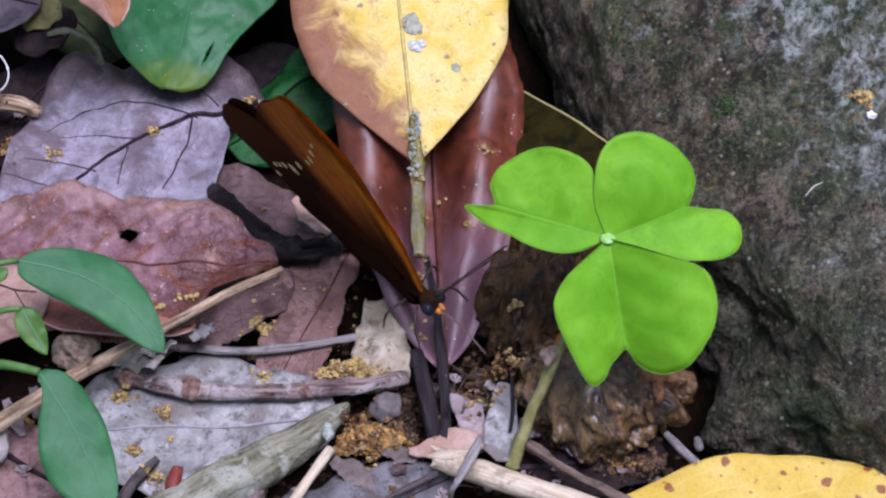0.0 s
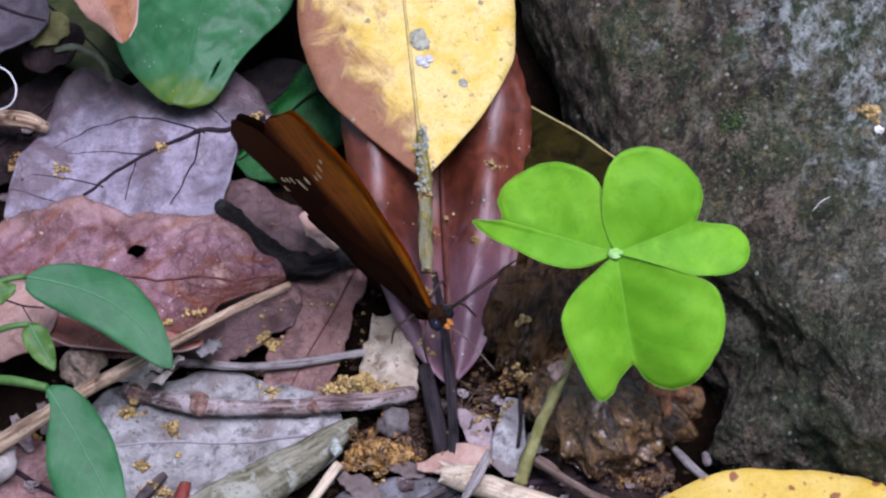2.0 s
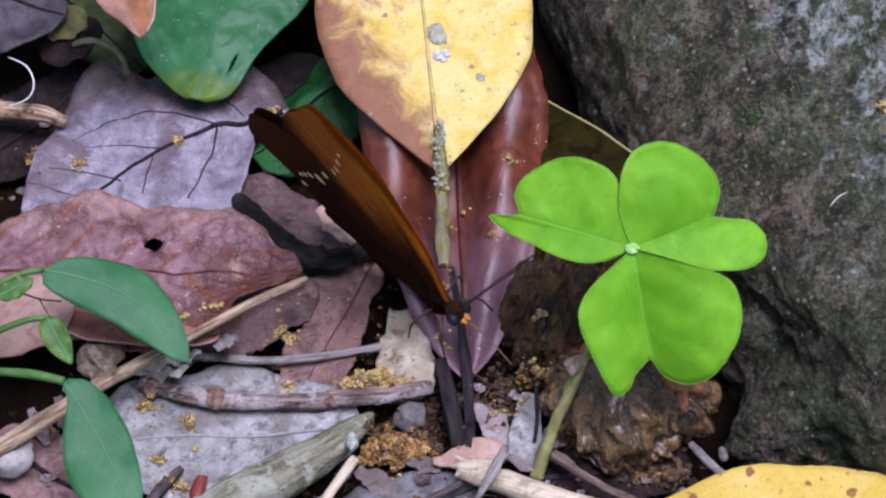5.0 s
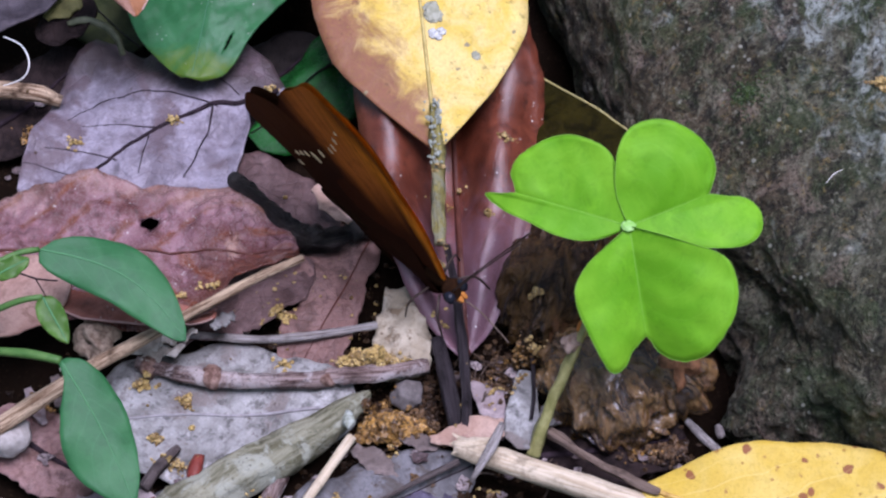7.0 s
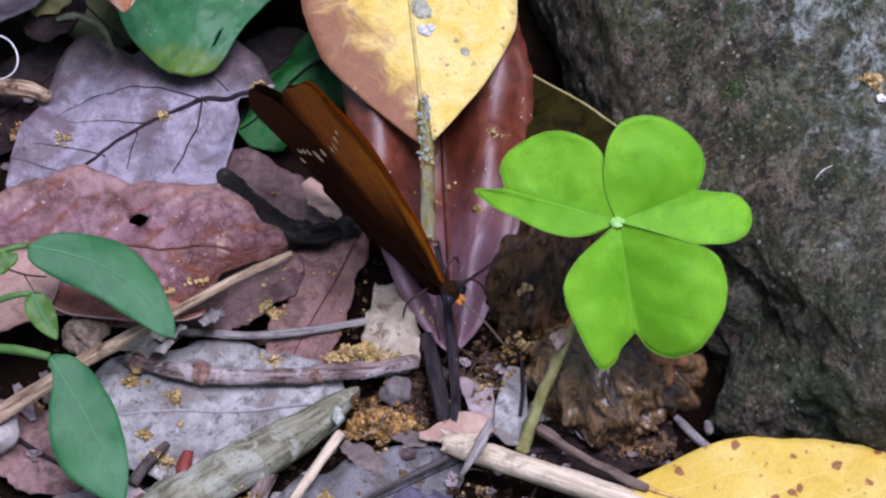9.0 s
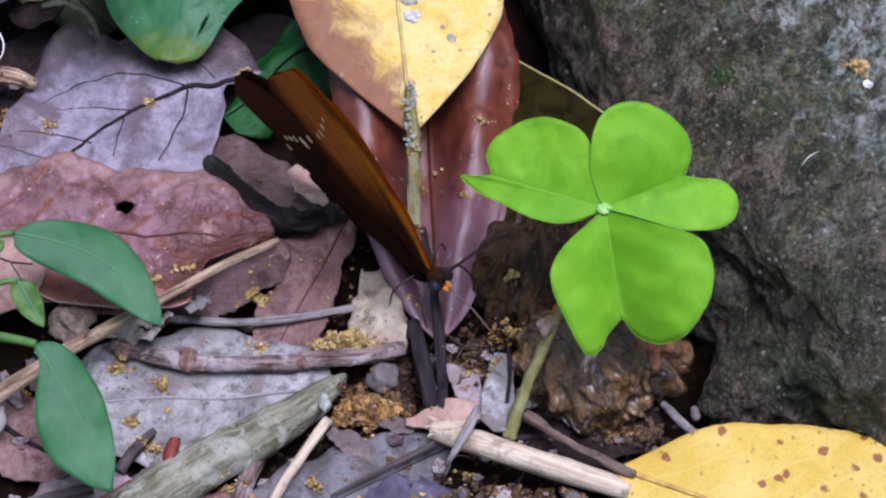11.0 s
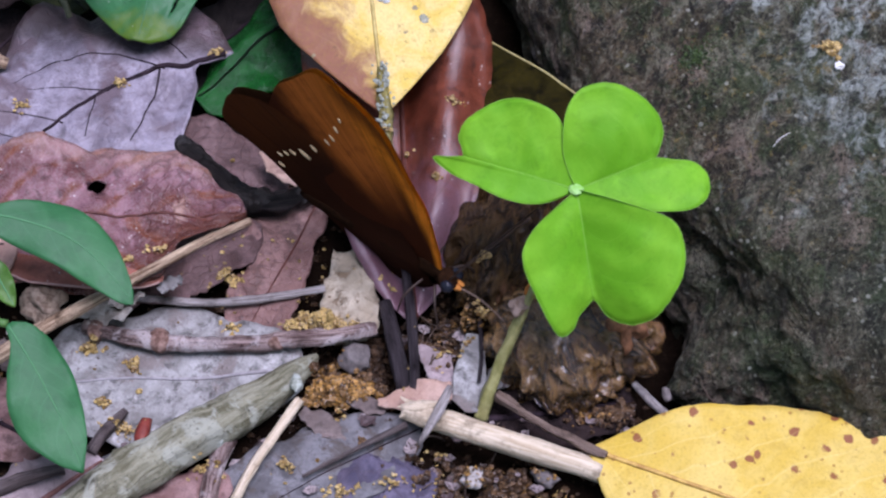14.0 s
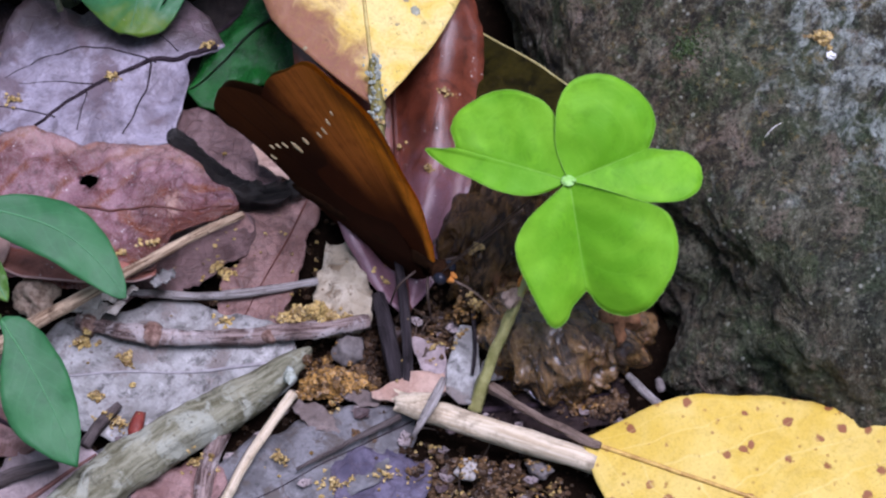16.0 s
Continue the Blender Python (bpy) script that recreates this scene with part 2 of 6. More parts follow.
# k below 1 darkens the copy, putting the clover's shade into its colour
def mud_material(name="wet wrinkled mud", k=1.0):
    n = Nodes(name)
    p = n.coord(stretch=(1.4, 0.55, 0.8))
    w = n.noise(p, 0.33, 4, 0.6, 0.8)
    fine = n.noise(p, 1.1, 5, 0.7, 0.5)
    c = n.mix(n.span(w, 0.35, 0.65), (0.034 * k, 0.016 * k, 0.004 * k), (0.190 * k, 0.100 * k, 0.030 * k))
    # pale speckle puts the wet highlights into the colour
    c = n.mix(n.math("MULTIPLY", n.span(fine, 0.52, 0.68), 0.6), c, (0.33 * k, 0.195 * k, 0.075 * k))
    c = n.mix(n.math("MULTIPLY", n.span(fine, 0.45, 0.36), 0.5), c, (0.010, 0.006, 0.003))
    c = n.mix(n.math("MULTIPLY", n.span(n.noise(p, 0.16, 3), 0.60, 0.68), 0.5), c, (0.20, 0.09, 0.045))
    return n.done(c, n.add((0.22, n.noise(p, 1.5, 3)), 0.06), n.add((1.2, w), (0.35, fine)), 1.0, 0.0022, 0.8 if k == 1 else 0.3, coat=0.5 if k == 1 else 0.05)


def plain(name, c1, c2, rough=0.5, scale=0.8, bump=0.3, spec=0.25, trans=0.0):
    n = Nodes(name)
    p = n.coord()
    f = n.noise(p, scale, 5, 0.65)
    return n.done(n.mix(n.span(f, 0.3, 0.7), c1, c2), rough, n.add((1.0, f), (0.4, n.noise(p, scale * 6, 3))), bump, 0.0003, spec, trans)


def wing_material(name, base, margin, tip, edge, apex, widen=0.2, stop=(0.66, 0.44), costa=0.0):
    """base to margin along the front edge (edge: where it begins and is full, outwards; widen: by how much it spreads outwards; stop: where it ends; costa: a dark line on the outer part of the front edge), and to tip in the outer part (apex: the same as edge). u runs round the fan from the front edge, v outwards."""
    n = Nodes(name)
    p = n.coord()
    u, v = n.uv()
    soft = n.noise(p, 0.22, 3, 0.6)
    out = n.add((1.0, v), (0.14, soft), -0.07)
    end = n.math("MULTIPLY", n.span(u, 0.34, 0.48), n.span(n.add((1.0, u), (0.1, soft)), 0.80, 0.66))
    col = n.mix(n.math("MULTIPLY", n.span(out, *apex), end), base, tip)
    front = n.math("MULTIPLY", n.span(n.add((1.0, out), (widen, u)), *edge), n.span(n.add((1.0, u), (0.1, soft)), *stop))
    col = n.mix(front, col, margin)
    if costa:
        line = n.math("MULTIPLY", n.span(n.add((1.0, v), (0.06, soft)), 0.82, 0.99), n.math("MULTIPLY", n.span(u, 0.10, 0.28), n.span(u, 0.58, 0.46)))
        col = n.mix(n.math("MULTIPLY", line, costa), col, tuple(1.4 * c for c in base))
    ray = n.math("ABSOLUTE", n.add(n.math("FRACT", n.math("MULTIPLY", u, 9.0)), -0.5))
    col = n.mix(n.math("MULTIPLY", n.span(ray, 0.07, 0.0), 0.22), col, tuple(0.5 * c for c in base))
    comb = n.t.nodes.new("ShaderNodeCombineXYZ")
    n.put(comb.inputs[0], n.math("MULTIPLY", u, 90.0))
    n.put(comb.inputs[1], n.math("MULTIPLY", v, 3.0))
    streak = n.noise(comb.outputs[0], 1.0, 3)
    col = n.mix(n.math("MULTIPLY", n.span(streak, 0.40, 0.70), 0.30), col, tuple(0.6 * c for c in base))
    col = n.mix(n.math("MULTIPLY", n.span(n.noise(p, 0.5, 4, 0.65), 0.50, 0.72), 0.35), col, tuple(1.5 * c for c in base))
    return n.done(col, 0.85, n.add((1.0, n.noise(p, 6.0, 3)), (0.8, n.span(ray, 0.07, 0.0)), (0.5, streak)), 0.3, 0.0002, 0.03, 0.06)


M_SOIL, M_ROCK, M_MUD, M_SHADEMUD = soil_material(), rock_material(), mud_material(), mud_material("wet mud with shade in its colour", 0.36)
M_YELLOW = leaf_material("yellowed leaf", (0.66, 0.47, 0.09), (0.73, 0.565, 0.22), (0.66, 0.54, 0.20), 0.06, 7, 0.25,
                         stain=0.35, side=((0.285, 0.122, 0.068), -1.7, 1.25, 1.7, -0.62), blotch=((0.27, 0.135, 0.085), 0.50, 0.24), smear=0.9, one_side=True,
                         spots=((0.26, 0.22, 0.13), 0.14, 0.3), dirt=0.5, rough=0.42, trans=0.12)
M_YELLOW_SPOT = leaf_material("yellow leaf with brown spots", (0.57, 0.39, 0.06), (0.64, 0.475, 0.13), (0.78, 0.64, 0.26), 0.25, 8, 0.3, stain=0.2, mottle=0.12, freckles=(0.30, 0.15, 0.04),
                              spots=((0.25, 0.095, 0.04), 0.25, 0.36), dirt=0.12, rough=0.4, trans=0.12)
# mauve towards the base: the sky's reflection put into the leaf's colour
M_MAROON = leaf_material("glossy red-brown dead leaf", (0.078, 0.018, 0.009), (0.150, 0.038, 0.019), (0.045, 0.012, 0.008), 0.4, 7, 0.35,
                         side=((0.200, 0.105, 0.130), -2.2, 0.0, 1.3, 0.16), stain=0.8, specks=0.8, rough=0.32, spec=0.6, bump=0.45, wrinkle=0.08, coat=0.08)
M_GREEN = leaf_material("waxy green leaf", (0.022, 0.106, 0.034), (0.036, 0.142, 0.052), (0.06, 0.18, 0.08), 0.12, 6, 0.3,
                        side=((0.105, 0.175, 0.016), 4.6, 0.0, 1.8, -5.05), stain=0.3, grainy=0.15, dirt=0.1, rough=0.38, spec=0.20, bump=0.25, trans=0.12, specks=0.3)
M_DEEP = leaf_material("dark green leaf", (0.003, 0.040, 0.006), (0.008, 0.085, 0.013), (0.003, 0.02, 0.004), 0.5, 5, 0.35,
                       rough=0.26, spec=0.24, bump=0.7, trans=0.1, wrinkle=0.35)
M_PURPLE = leaf_material("grey-purple dead leaf", (0.155, 0.128, 0.150), (0.275, 0.245, 0.287), (0.085, 0.055, 0.065), 0.0, 6, 0.3, 0.12, 0.55,
                         side=((0.060, 0.040, 0.040), -2.3, -1.6, 1.1, -0.12), blotch=((0.105, 0.072, 0.080), 0.54, 0.10), stain=0.6, dirt=0.6, rough=0.40, spec=0.32, bump=0.5, wrinkle=0.15)
M_RUSSET = leaf_material("red-brown dead leaf", (0.110, 0.038, 0.035), (0.245, 0.128, 0.142), (0.060, 0.020, 0.018), 0.45, 7, 0.28, 0.32, 0.55, net_from=0.66, side=((0.115, 0.036, 0.024), 1.8, -0.75, 2.0, -2.30),
                         bands=((0.165, 0.048, 0.020), 1.0), edge=((0.38, 0.245, 0.19), 0.35), blotch=((0.36, 0.22, 0.17), 0.60, 0.14), stain=0.8, dirt=0.6, specks=0.6, rough=0.27, bump=0.8, spec=0.5, wrinkle=0.16)
M_MARGIN = leaf_material("red-brown glossy leaf margin", (0.20, 0.062, 0.038), (0.28, 0.105, 0.074), (0.10, 0.035, 0.03), 0.3, 7, 0.3, stain=0.6, dirt=0.3, specks=0.4, rough=0.34, spec=0.25, bump=0.5)
M_GREY = leaf_material("silver-grey dead leaf", (0.150, 0.143, 0.132), (0.320, 0.313, 0.300), (0.16, 0.135, 0.125), 0.25, 9, 0.3,
                       blotch=((0.16, 0.132, 0.120), 0.54, 0.16), stain=0.9, dirt=0.95, rough=0.5, spec=0.2, bump=0.5, wrinkle=0.06)
M_DULLGREY = leaf_material("dull grey dead leaf", (0.088, 0.083, 0.084), (0.175, 0.169, 0.175), (0.08, 0.07, 0.07), 0.3, 9, 0.3,
                       blotch=((0.08, 0.065, 0.055), 0.53, 0.3), stain=0.8, dirt=0.9, rough=0.5, spec=0.2, bump=0.7, wrinkle=0.1)
M_PALEPINK = leaf_material("pale pinkish tan leaf scrap", (0.33, 0.205, 0.152), (0.46, 0.318, 0.25), (0.2, 0.12, 0.1), 0.2, 5, 0.3,
                       blotch=((0.24, 0.15, 0.12), 0.57, 0.4), stain=0.5, dirt=0.4, rough=0.5, bump=0.5)
M_MAUVE = leaf_material("mauve grey leaf scrap", (0.225, 0.175, 0.172), (0.34, 0.275, 0.275), (0.12, 0.08, 0.08), 0.2, 5, 0.3,
                       blotch=((0.15, 0.10, 0.09), 0.57, 0.4), stain=0.5, dirt=0.4, rough=0.45, spec=0.2, bump=0.5)
M_PALEFLAKE = leaf_material("pale flaky dry leaf", (0.36, 0.32, 0.27), (0.56, 0.51, 0.45), (0.2, 0.16, 0.12), 0.2, 5, 0.3, stain=0.5, dirt=0.5, rough=0.6, bump=0.6)
M_SHARD = leaf_material("grey-brown leaf shard", (0.115, 0.088, 0.078), (0.19, 0.15, 0.138), (0.07, 0.05, 0.045), 0.2, 5, 0.3, stain=0.6, dirt=0.6, rough=0.5, bump=0.5)
M_PINK = leaf_material("pinkish brown dead leaf", (0.155, 0.080, 0.070), (0.280, 0.170, 0.155), (0.10, 0.050, 0.045), 0.3, 7, 0.3, 0.05, 0.8,
                       blotch=((0.13, 0.07, 0.055), 0.56, 0.2), stain=0.8, dirt=0.7, rough=0.42, spec=0.25, bump=0.6, wrinkle=0.12)
M_ROSE = leaf_material("dull rose-brown dead leaf", (0.140, 0.072, 0.060), (0.225, 0.128, 0.110), (0.07, 0.035, 0.03), 0.3, 7, 0.3, 0.08, 0.8,
                       blotch=((0.10, 0.055, 0.045), 0.56, 0.2), stain=0.8, dirt=0.7, rough=0.4, spec=0.3, bump=0.6, wrinkle=0.12)
M_TAN = leaf_material("tan crumbling leaf", (0.33, 0.275, 0.195), (0.50, 0.435, 0.33), (0.20, 0.15, 0.09), 0.1, 8, 0.3,
                      blotch=((0.20, 0.14, 0.085), 0.53, 0.5), freckles=(0.12, 0.08, 0.05), dirt=0.9, rough=0.75, bump=1.0, wrinkle=0.25)
M_BLUSH = leaf_material("tan-pink dead leaf", (0.27, 0.150, 0.115), (0.38, 0.240, 0.190), (0.15, 0.07, 0.05), 0.25, 7, 0.3,
                       blotch=((0.21, 0.115, 0.085), 0.57, 0.2), stain=0.4, dirt=0.3, rough=0.45, spec=0.25, bump=0.5)
M_BROWN = leaf_material("warm brown dead leaf", (0.190, 0.075, 0.030), (0.310, 0.135, 0.062), (0.36, 0.2, 0.13), 0.15, 7, 0.3, side=((0.37, 0.20, 0.14), 0.0, -2.0, 0.5, -0.1), rough=0.42, bump=0.6, wrinkle=0.15, edge=((0.38, 0.22, 0.14), 0.5))
M_UMBER = leaf_material("umber rotting leaf", (0.080, 0.044, 0.040), (0.160, 0.098, 0.092), (0.03, 0.015, 0.012), 0.4, 7, 0.3, 0.1, 0.6, rough=0.42, spec=0.25, bump=0.8, wrinkle=0.1)
# leaves of dark gaps: shade is put into these colours, in part or whole
M_DARKLEAF = leaf_material("dark dead leaf with gap shade in its colour", (0.010, 0.007, 0.007), (0.030, 0.020, 0.019), (0.006, 0.004, 0.004), 0.4, 7, 0.3, 0.2, 0.6, rough=0.6, bump=0.7, spec=0.05)
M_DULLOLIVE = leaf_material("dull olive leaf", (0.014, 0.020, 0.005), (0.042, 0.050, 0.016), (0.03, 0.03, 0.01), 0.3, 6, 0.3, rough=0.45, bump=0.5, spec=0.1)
M_KHAKI = leaf_material("khaki leaf scrap", (0.085, 0.080, 0.026), (0.150, 0.140, 0.055), (0.06, 0.05, 0.02), 0.2, 6, 0.3, stain=0.5, dirt=0.5, rough=0.5, bump=0.5)
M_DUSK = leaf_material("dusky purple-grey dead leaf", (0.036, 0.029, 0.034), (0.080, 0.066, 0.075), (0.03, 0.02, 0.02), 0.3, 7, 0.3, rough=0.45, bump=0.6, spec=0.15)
M_SHADELEAF = leaf_material("leaf coloured as black shade", (0.007, 0.006, 0.006), (0.022, 0.018, 0.016), (0.008, 0.006, 0.008), 0.3, 7, 0.3, rough=0.55, bump=0.7, spec=0.04)
M_OLIVE = leaf_material("dark olive leaf", (0.006, 0.005, 0.001), (0.024, 0.019, 0.003), (0.04, 0.03, 0.006), 0.4, 8, 0.35, rough=0.45, spec=0.06)
M_SLATE = leaf_material("bluish decayed leaf", (0.060, 0.052, 0.080), (0.140, 0.122, 0.170), (0.07, 0.05, 0.06), 0.3, 7, 0.3, 0.3, 0.5, rough=0.5, bump=0.8)
M_SPRIG = leaf_material("soft green herb leaf", (0.028, 0.125, 0.042), (0.044, 0.165, 0.058), (0.08, 0.24, 0.11), 0.25, 6, 0.35, stain=0.2, mottle=0.12, grainy=0.08, blotch=((0.022, 0.075, 0.026), 0.66, 0.3), dirt=0, rough=0.46, spec=0.22, bump=0.2, trans=0.2)
M_YOUNG = leaf_material("yellowish young herb leaf", (0.055, 0.135, 0.020), (0.105, 0.215, 0.040), (0.12, 0.24, 0.06), 0.2, 5, 0.35, stain=0.25, grainy=0.1, dirt=0, rough=0.42, spec=0.25, bump=0.2, trans=0.25)
M_CLOVER = leaf_material("bright green clover leaflet", (0.128, 0.372, 0.012), (0.205, 0.480, 0.026), (0.22, 0.50, 0.05), 0.16, 6, 0.45, emboss=0.10, stain=0.22, mottle=0.09, grainy=0.10, dirt=0, rough=0.6, spec=0.2, bump=0.15, trans=0.28)
M_CLOVER_RIM = plain("pale leaflet rim", (0.22, 0.48, 0.05), (0.27, 0.53, 0.09), 0.8, trans=0.4)
M_CLOVER_RIB = plain("pale green leaflet midrib", (0.17, 0.42, 0.035), (0.22, 0.47, 0.06), 0.7, trans=0.3)
M_CLOVER_STEM = plain("olive clover stalk", (0.21, 0.205, 0.065), (0.40, 0.375, 0.16), 0.4, 0.5, 0.6, 0.4, 0.15)
M_SHEATH = plain("withered pinkish sheath", (0.16, 0.105, 0.075), (0.36, 0.27, 0.22), 0.6, 1.6, 0.9)
M_HUB = plain("downy whitish hub", (0.20, 0.42, 0.08), (0.30, 0.50, 0.18), 0.9)
M_LICHEN = wood_material("lichen-grey bark", (0.095, 0.088, 0.050), (0.285, 0.275, 0.195), (0.33, 0.335, 0.27), crack=0.7, across=1.2, bump=0.7)
M_LICHENPALE = plain("pale lichen crust", (0.16, 0.17, 0.12), (0.40, 0.43, 0.38), 0.9, 1.5, 0.8)
M_TWIG = wood_material("weathered brown twig", (0.060, 0.030, 0.025), (0.350, 0.265, 0.240), lichen=(0.44, 0.385, 0.37), crack=0.9, across=1.0)
M_KNOT = plain("reddish brown bark knot", (0.095, 0.046, 0.032), (0.31, 0.20, 0.16), 0.7, 1.2, 0.9)
M_GREYTWIG = wood_material("grey twig", (0.150, 0.120, 0.105), (0.470, 0.435, 0.415))
M_STRAW = wood_material("pale dry stem", (0.42, 0.325, 0.215), (0.66, 0.565, 0.425), crack=0.4, bump=0.45)
M_TANTWIG = wood_material("tan dry stalk", (0.125, 0.066, 0.036), (0.620, 0.470, 0.320), crack=0.7, across=1.1)
M_DARK = wood_material("blackened twig", (0.004, 0.0035, 0.003), (0.040, 0.031, 0.027), crack=0.7, rough=0.36, spec=0.35, bump=1.6)
M_DRAB = wood_material("drab grey-brown twig", (0.050, 0.037, 0.035), (0.170, 0.138, 0.130), crack=0.5)
M_PETIOLE = wood_material("dark leaf stalk", (0.014, 0.011, 0.012), (0.050, 0.040, 0.044), rough=0.4, crack=0.4)
M_OLDPET = wood_material("lichened yellow stalk", (0.15, 0.125, 0.035), (0.35, 0.31, 0.11), (0.24, 0.24, 0.17), crack=0.8)
M_BROWNPET = wood_material("brown leaf stalk", (0.120, 0.080, 0.060), (0.260, 0.190, 0.150), crack=0.4)
M_DULLSTALK = plain("dull green stalk", (0.045, 0.052, 0.026), (0.105, 0.112, 0.066), 0.5)
M_VEIN = plain("dark leaf vein", (0.012, 0.008, 0.010), (0.032, 0.021, 0.026), 0.7, spec=0.06)
M_REDVEIN = plain("red-brown leaf vein", (0.12, 0.05, 0.042), (0.17, 0.08, 0.065), 0.5)
M_SLATEVEIN = plain("slate grey leaf vein", (0.20, 0.185, 0.185), (0.31, 0.29, 0.295), 0.6)
M_MAROONRIB = plain("dark red leaf vein", (0.055, 0.016, 0.011), (0.10, 0.032, 0.022), 0.5)
M_WARMVEIN = plain("warm brown leaf vein", (0.26, 0.115, 0.065), (0.36, 0.18, 0.11), 0.6)
M_PINKRIM = plain("pale pinkish leaf edge", (0.34, 0.20, 0.17), (0.46, 0.30, 0.26), 0.6)
M_SPRIGSTALK = plain("yellow-green herb stalk", (0.045, 0.12, 0.025), (0.085, 0.17, 0.045), 0.5)
M_SPRIGRIB = plain("herb midrib", (0.056, 0.185, 0.072), (0.075, 0.215, 0.09), 0.5)
M_WAXRIB = plain("waxy green midrib", (0.034, 0.13, 0.06), (0.048, 0.16, 0.078), 0.4)
M_YELLOWVEIN = plain("dull yellow vein", (0.34, 0.26, 0.08), (0.50, 0.40, 0.15), 0.5)
M_OCHREVEIN = plain("ochre midrib", (0.34, 0.19, 0.05), (0.56, 0.37, 0.10), 0.5)
M_RIM = plain("pale yellow leaf rim", (0.36, 0.30, 0.10), (0.48, 0.42, 0.20), 0.5)
M_CRUMB = crumb_material("golden crumbs", (0.15, 0.085, 0.022), (0.58, 0.42, 0.155))
M_FLAKE = crumb_material("dead leaf flakes", (0.07, 0.045, 0.045), (0.36, 0.30, 0.29), 0.2)
M_ROOT = plain("dark rootlet", (0.035, 0.022, 0.016), (0.12, 0.085, 0.065), 0.7)
M_RUST = crumb_material("rusty crumbs", (0.055, 0.024, 0.006), (0.42, 0.230, 0.062))
M_LOAM = crumb_material("brown soil crumbs", (0.024, 0.013, 0.008), (0.135, 0.078, 0.038), 0.25)
M_GRIT = crumb_material("dark soil grit", (0.012, 0.007, 0.005), (0.095, 0.055, 0.030), 0.1)
M_SPOT = plain("grey-green leaf spot", (0.20, 0.20, 0.13), (0.36, 0.36, 0.28), 0.7, 0.9)
M_CRUSTWHITE = plain("white lichen crust", (0.34, 0.35, 0.33), (0.66, 0.66, 0.62), 0.8, 2.0, 0.9)
M_PEBBLE = plain("grey-brown pebble", (0.085, 0.072, 0.068), (0.16, 0.138, 0.13), 0.6, 1.2, 0.5)
M_PALE = plain("pale stone", (0.27, 0.245, 0.225), (0.40, 0.365, 0.335), 0.7, 1.2, 0.5)
M_CRUST = plain("orange-brown crust", (0.10, 0.040, 0.018), (0.30, 0.135, 0.065), 0.7, 1.0, 0.8)
M_NUT = plain("grey-brown husk", (0.17, 0.112, 0.076), (0.43, 0.335, 0.25), 0.7, 1.3, 0.9)
M_RED = plain("dark red bract", (0.12, 0.02, 0.015), (0.19, 0.04, 0.028), 0.5)
M_MOSS = crumb_material("green moss", (0.012, 0.028, 0.005), (0.046, 0.078, 0.013))
M_WHITE = plain("white fibre", (0.62, 0.60, 0.56), (0.75, 0.73, 0.70), 0.6)
M_UPPER_FORE = wing_material("forewing upperside", (0.016, 0.0052, 0.0022), (0.62, 0.225, 0.014), (0.12, 0.042, 0.009), (0.14, 0.52), (0.62, 1.0), -0.5, (0.73, 0.48))
M_UPPER_HIND = wing_material("hindwing upperside", (0.016, 0.0056, 0.0025), (0.05, 0.02, 0.008), (0.032, 0.013, 0.007), (0.70, 1.0), (0.70, 1.0))
M_UNDER_FORE = wing_material("forewing underside", (0.050, 0.013, 0.005), (0.80, 0.235, 0.020), (0.52, 0.145, 0.026), (0.26, 0.76), (0.24, 0.62), -0.40, costa=0.8)
M_UNDER_HIND = wing_material("hindwing underside", (0.026, 0.0085, 0.0042), (0.070, 0.021, 0.006), (0.030, 0.010, 0.004), (0.60, 1.0), (0.60, 1.0))
M_WINGSPOT = plain("cream wing scales", (0.62, 0.43, 0.22), (0.75, 0.57, 0.34), 0.7)
M_FUR = plain("dark brown insect fur", (0.010, 0.005, 0.003), (0.030, 0.013, 0.006), 0.95, 2.5, 0.6, 0.02)
M_EYE = plain("blue-black insect eye", (0.008, 0.009, 0.014), (0.014, 0.015, 0.022), 0.18)
M_PALP = plain("orange palp", (0.36, 0.12, 0.02), (0.50, 0.20, 0.04), 0.7, 2.0)
M_LEG = plain("dark insect leg", (0.022, 0.014, 0.011), (0.050, 0.032, 0.024), 0.5)


# ---- builders ----
def vec(p):
    return Vector(p) * MM


def mesh(name, verts, faces, material, parent=None, label="", uvs=None, smooth=True):
    """One mesh object from points in millimetres; uvs: one pair for each point."""
    me = bpy.data.meshes.new(name)
    me.from_pydata([Vector(v) * MM for v in verts], [], faces)
    if uvs is not None:
        layer = me.uv_layers.new(name="UVMap")
        for loop in me.loops:
            layer.data[loop.index].uv = uvs[loop.vertex_index]
    me.polygons.foreach_set("use_smooth", [smooth] * len(me.polygons))
    me.materials.append(material)
    ob = new(name, me)
    ob.parent = parent
    return tagged(ob, label)


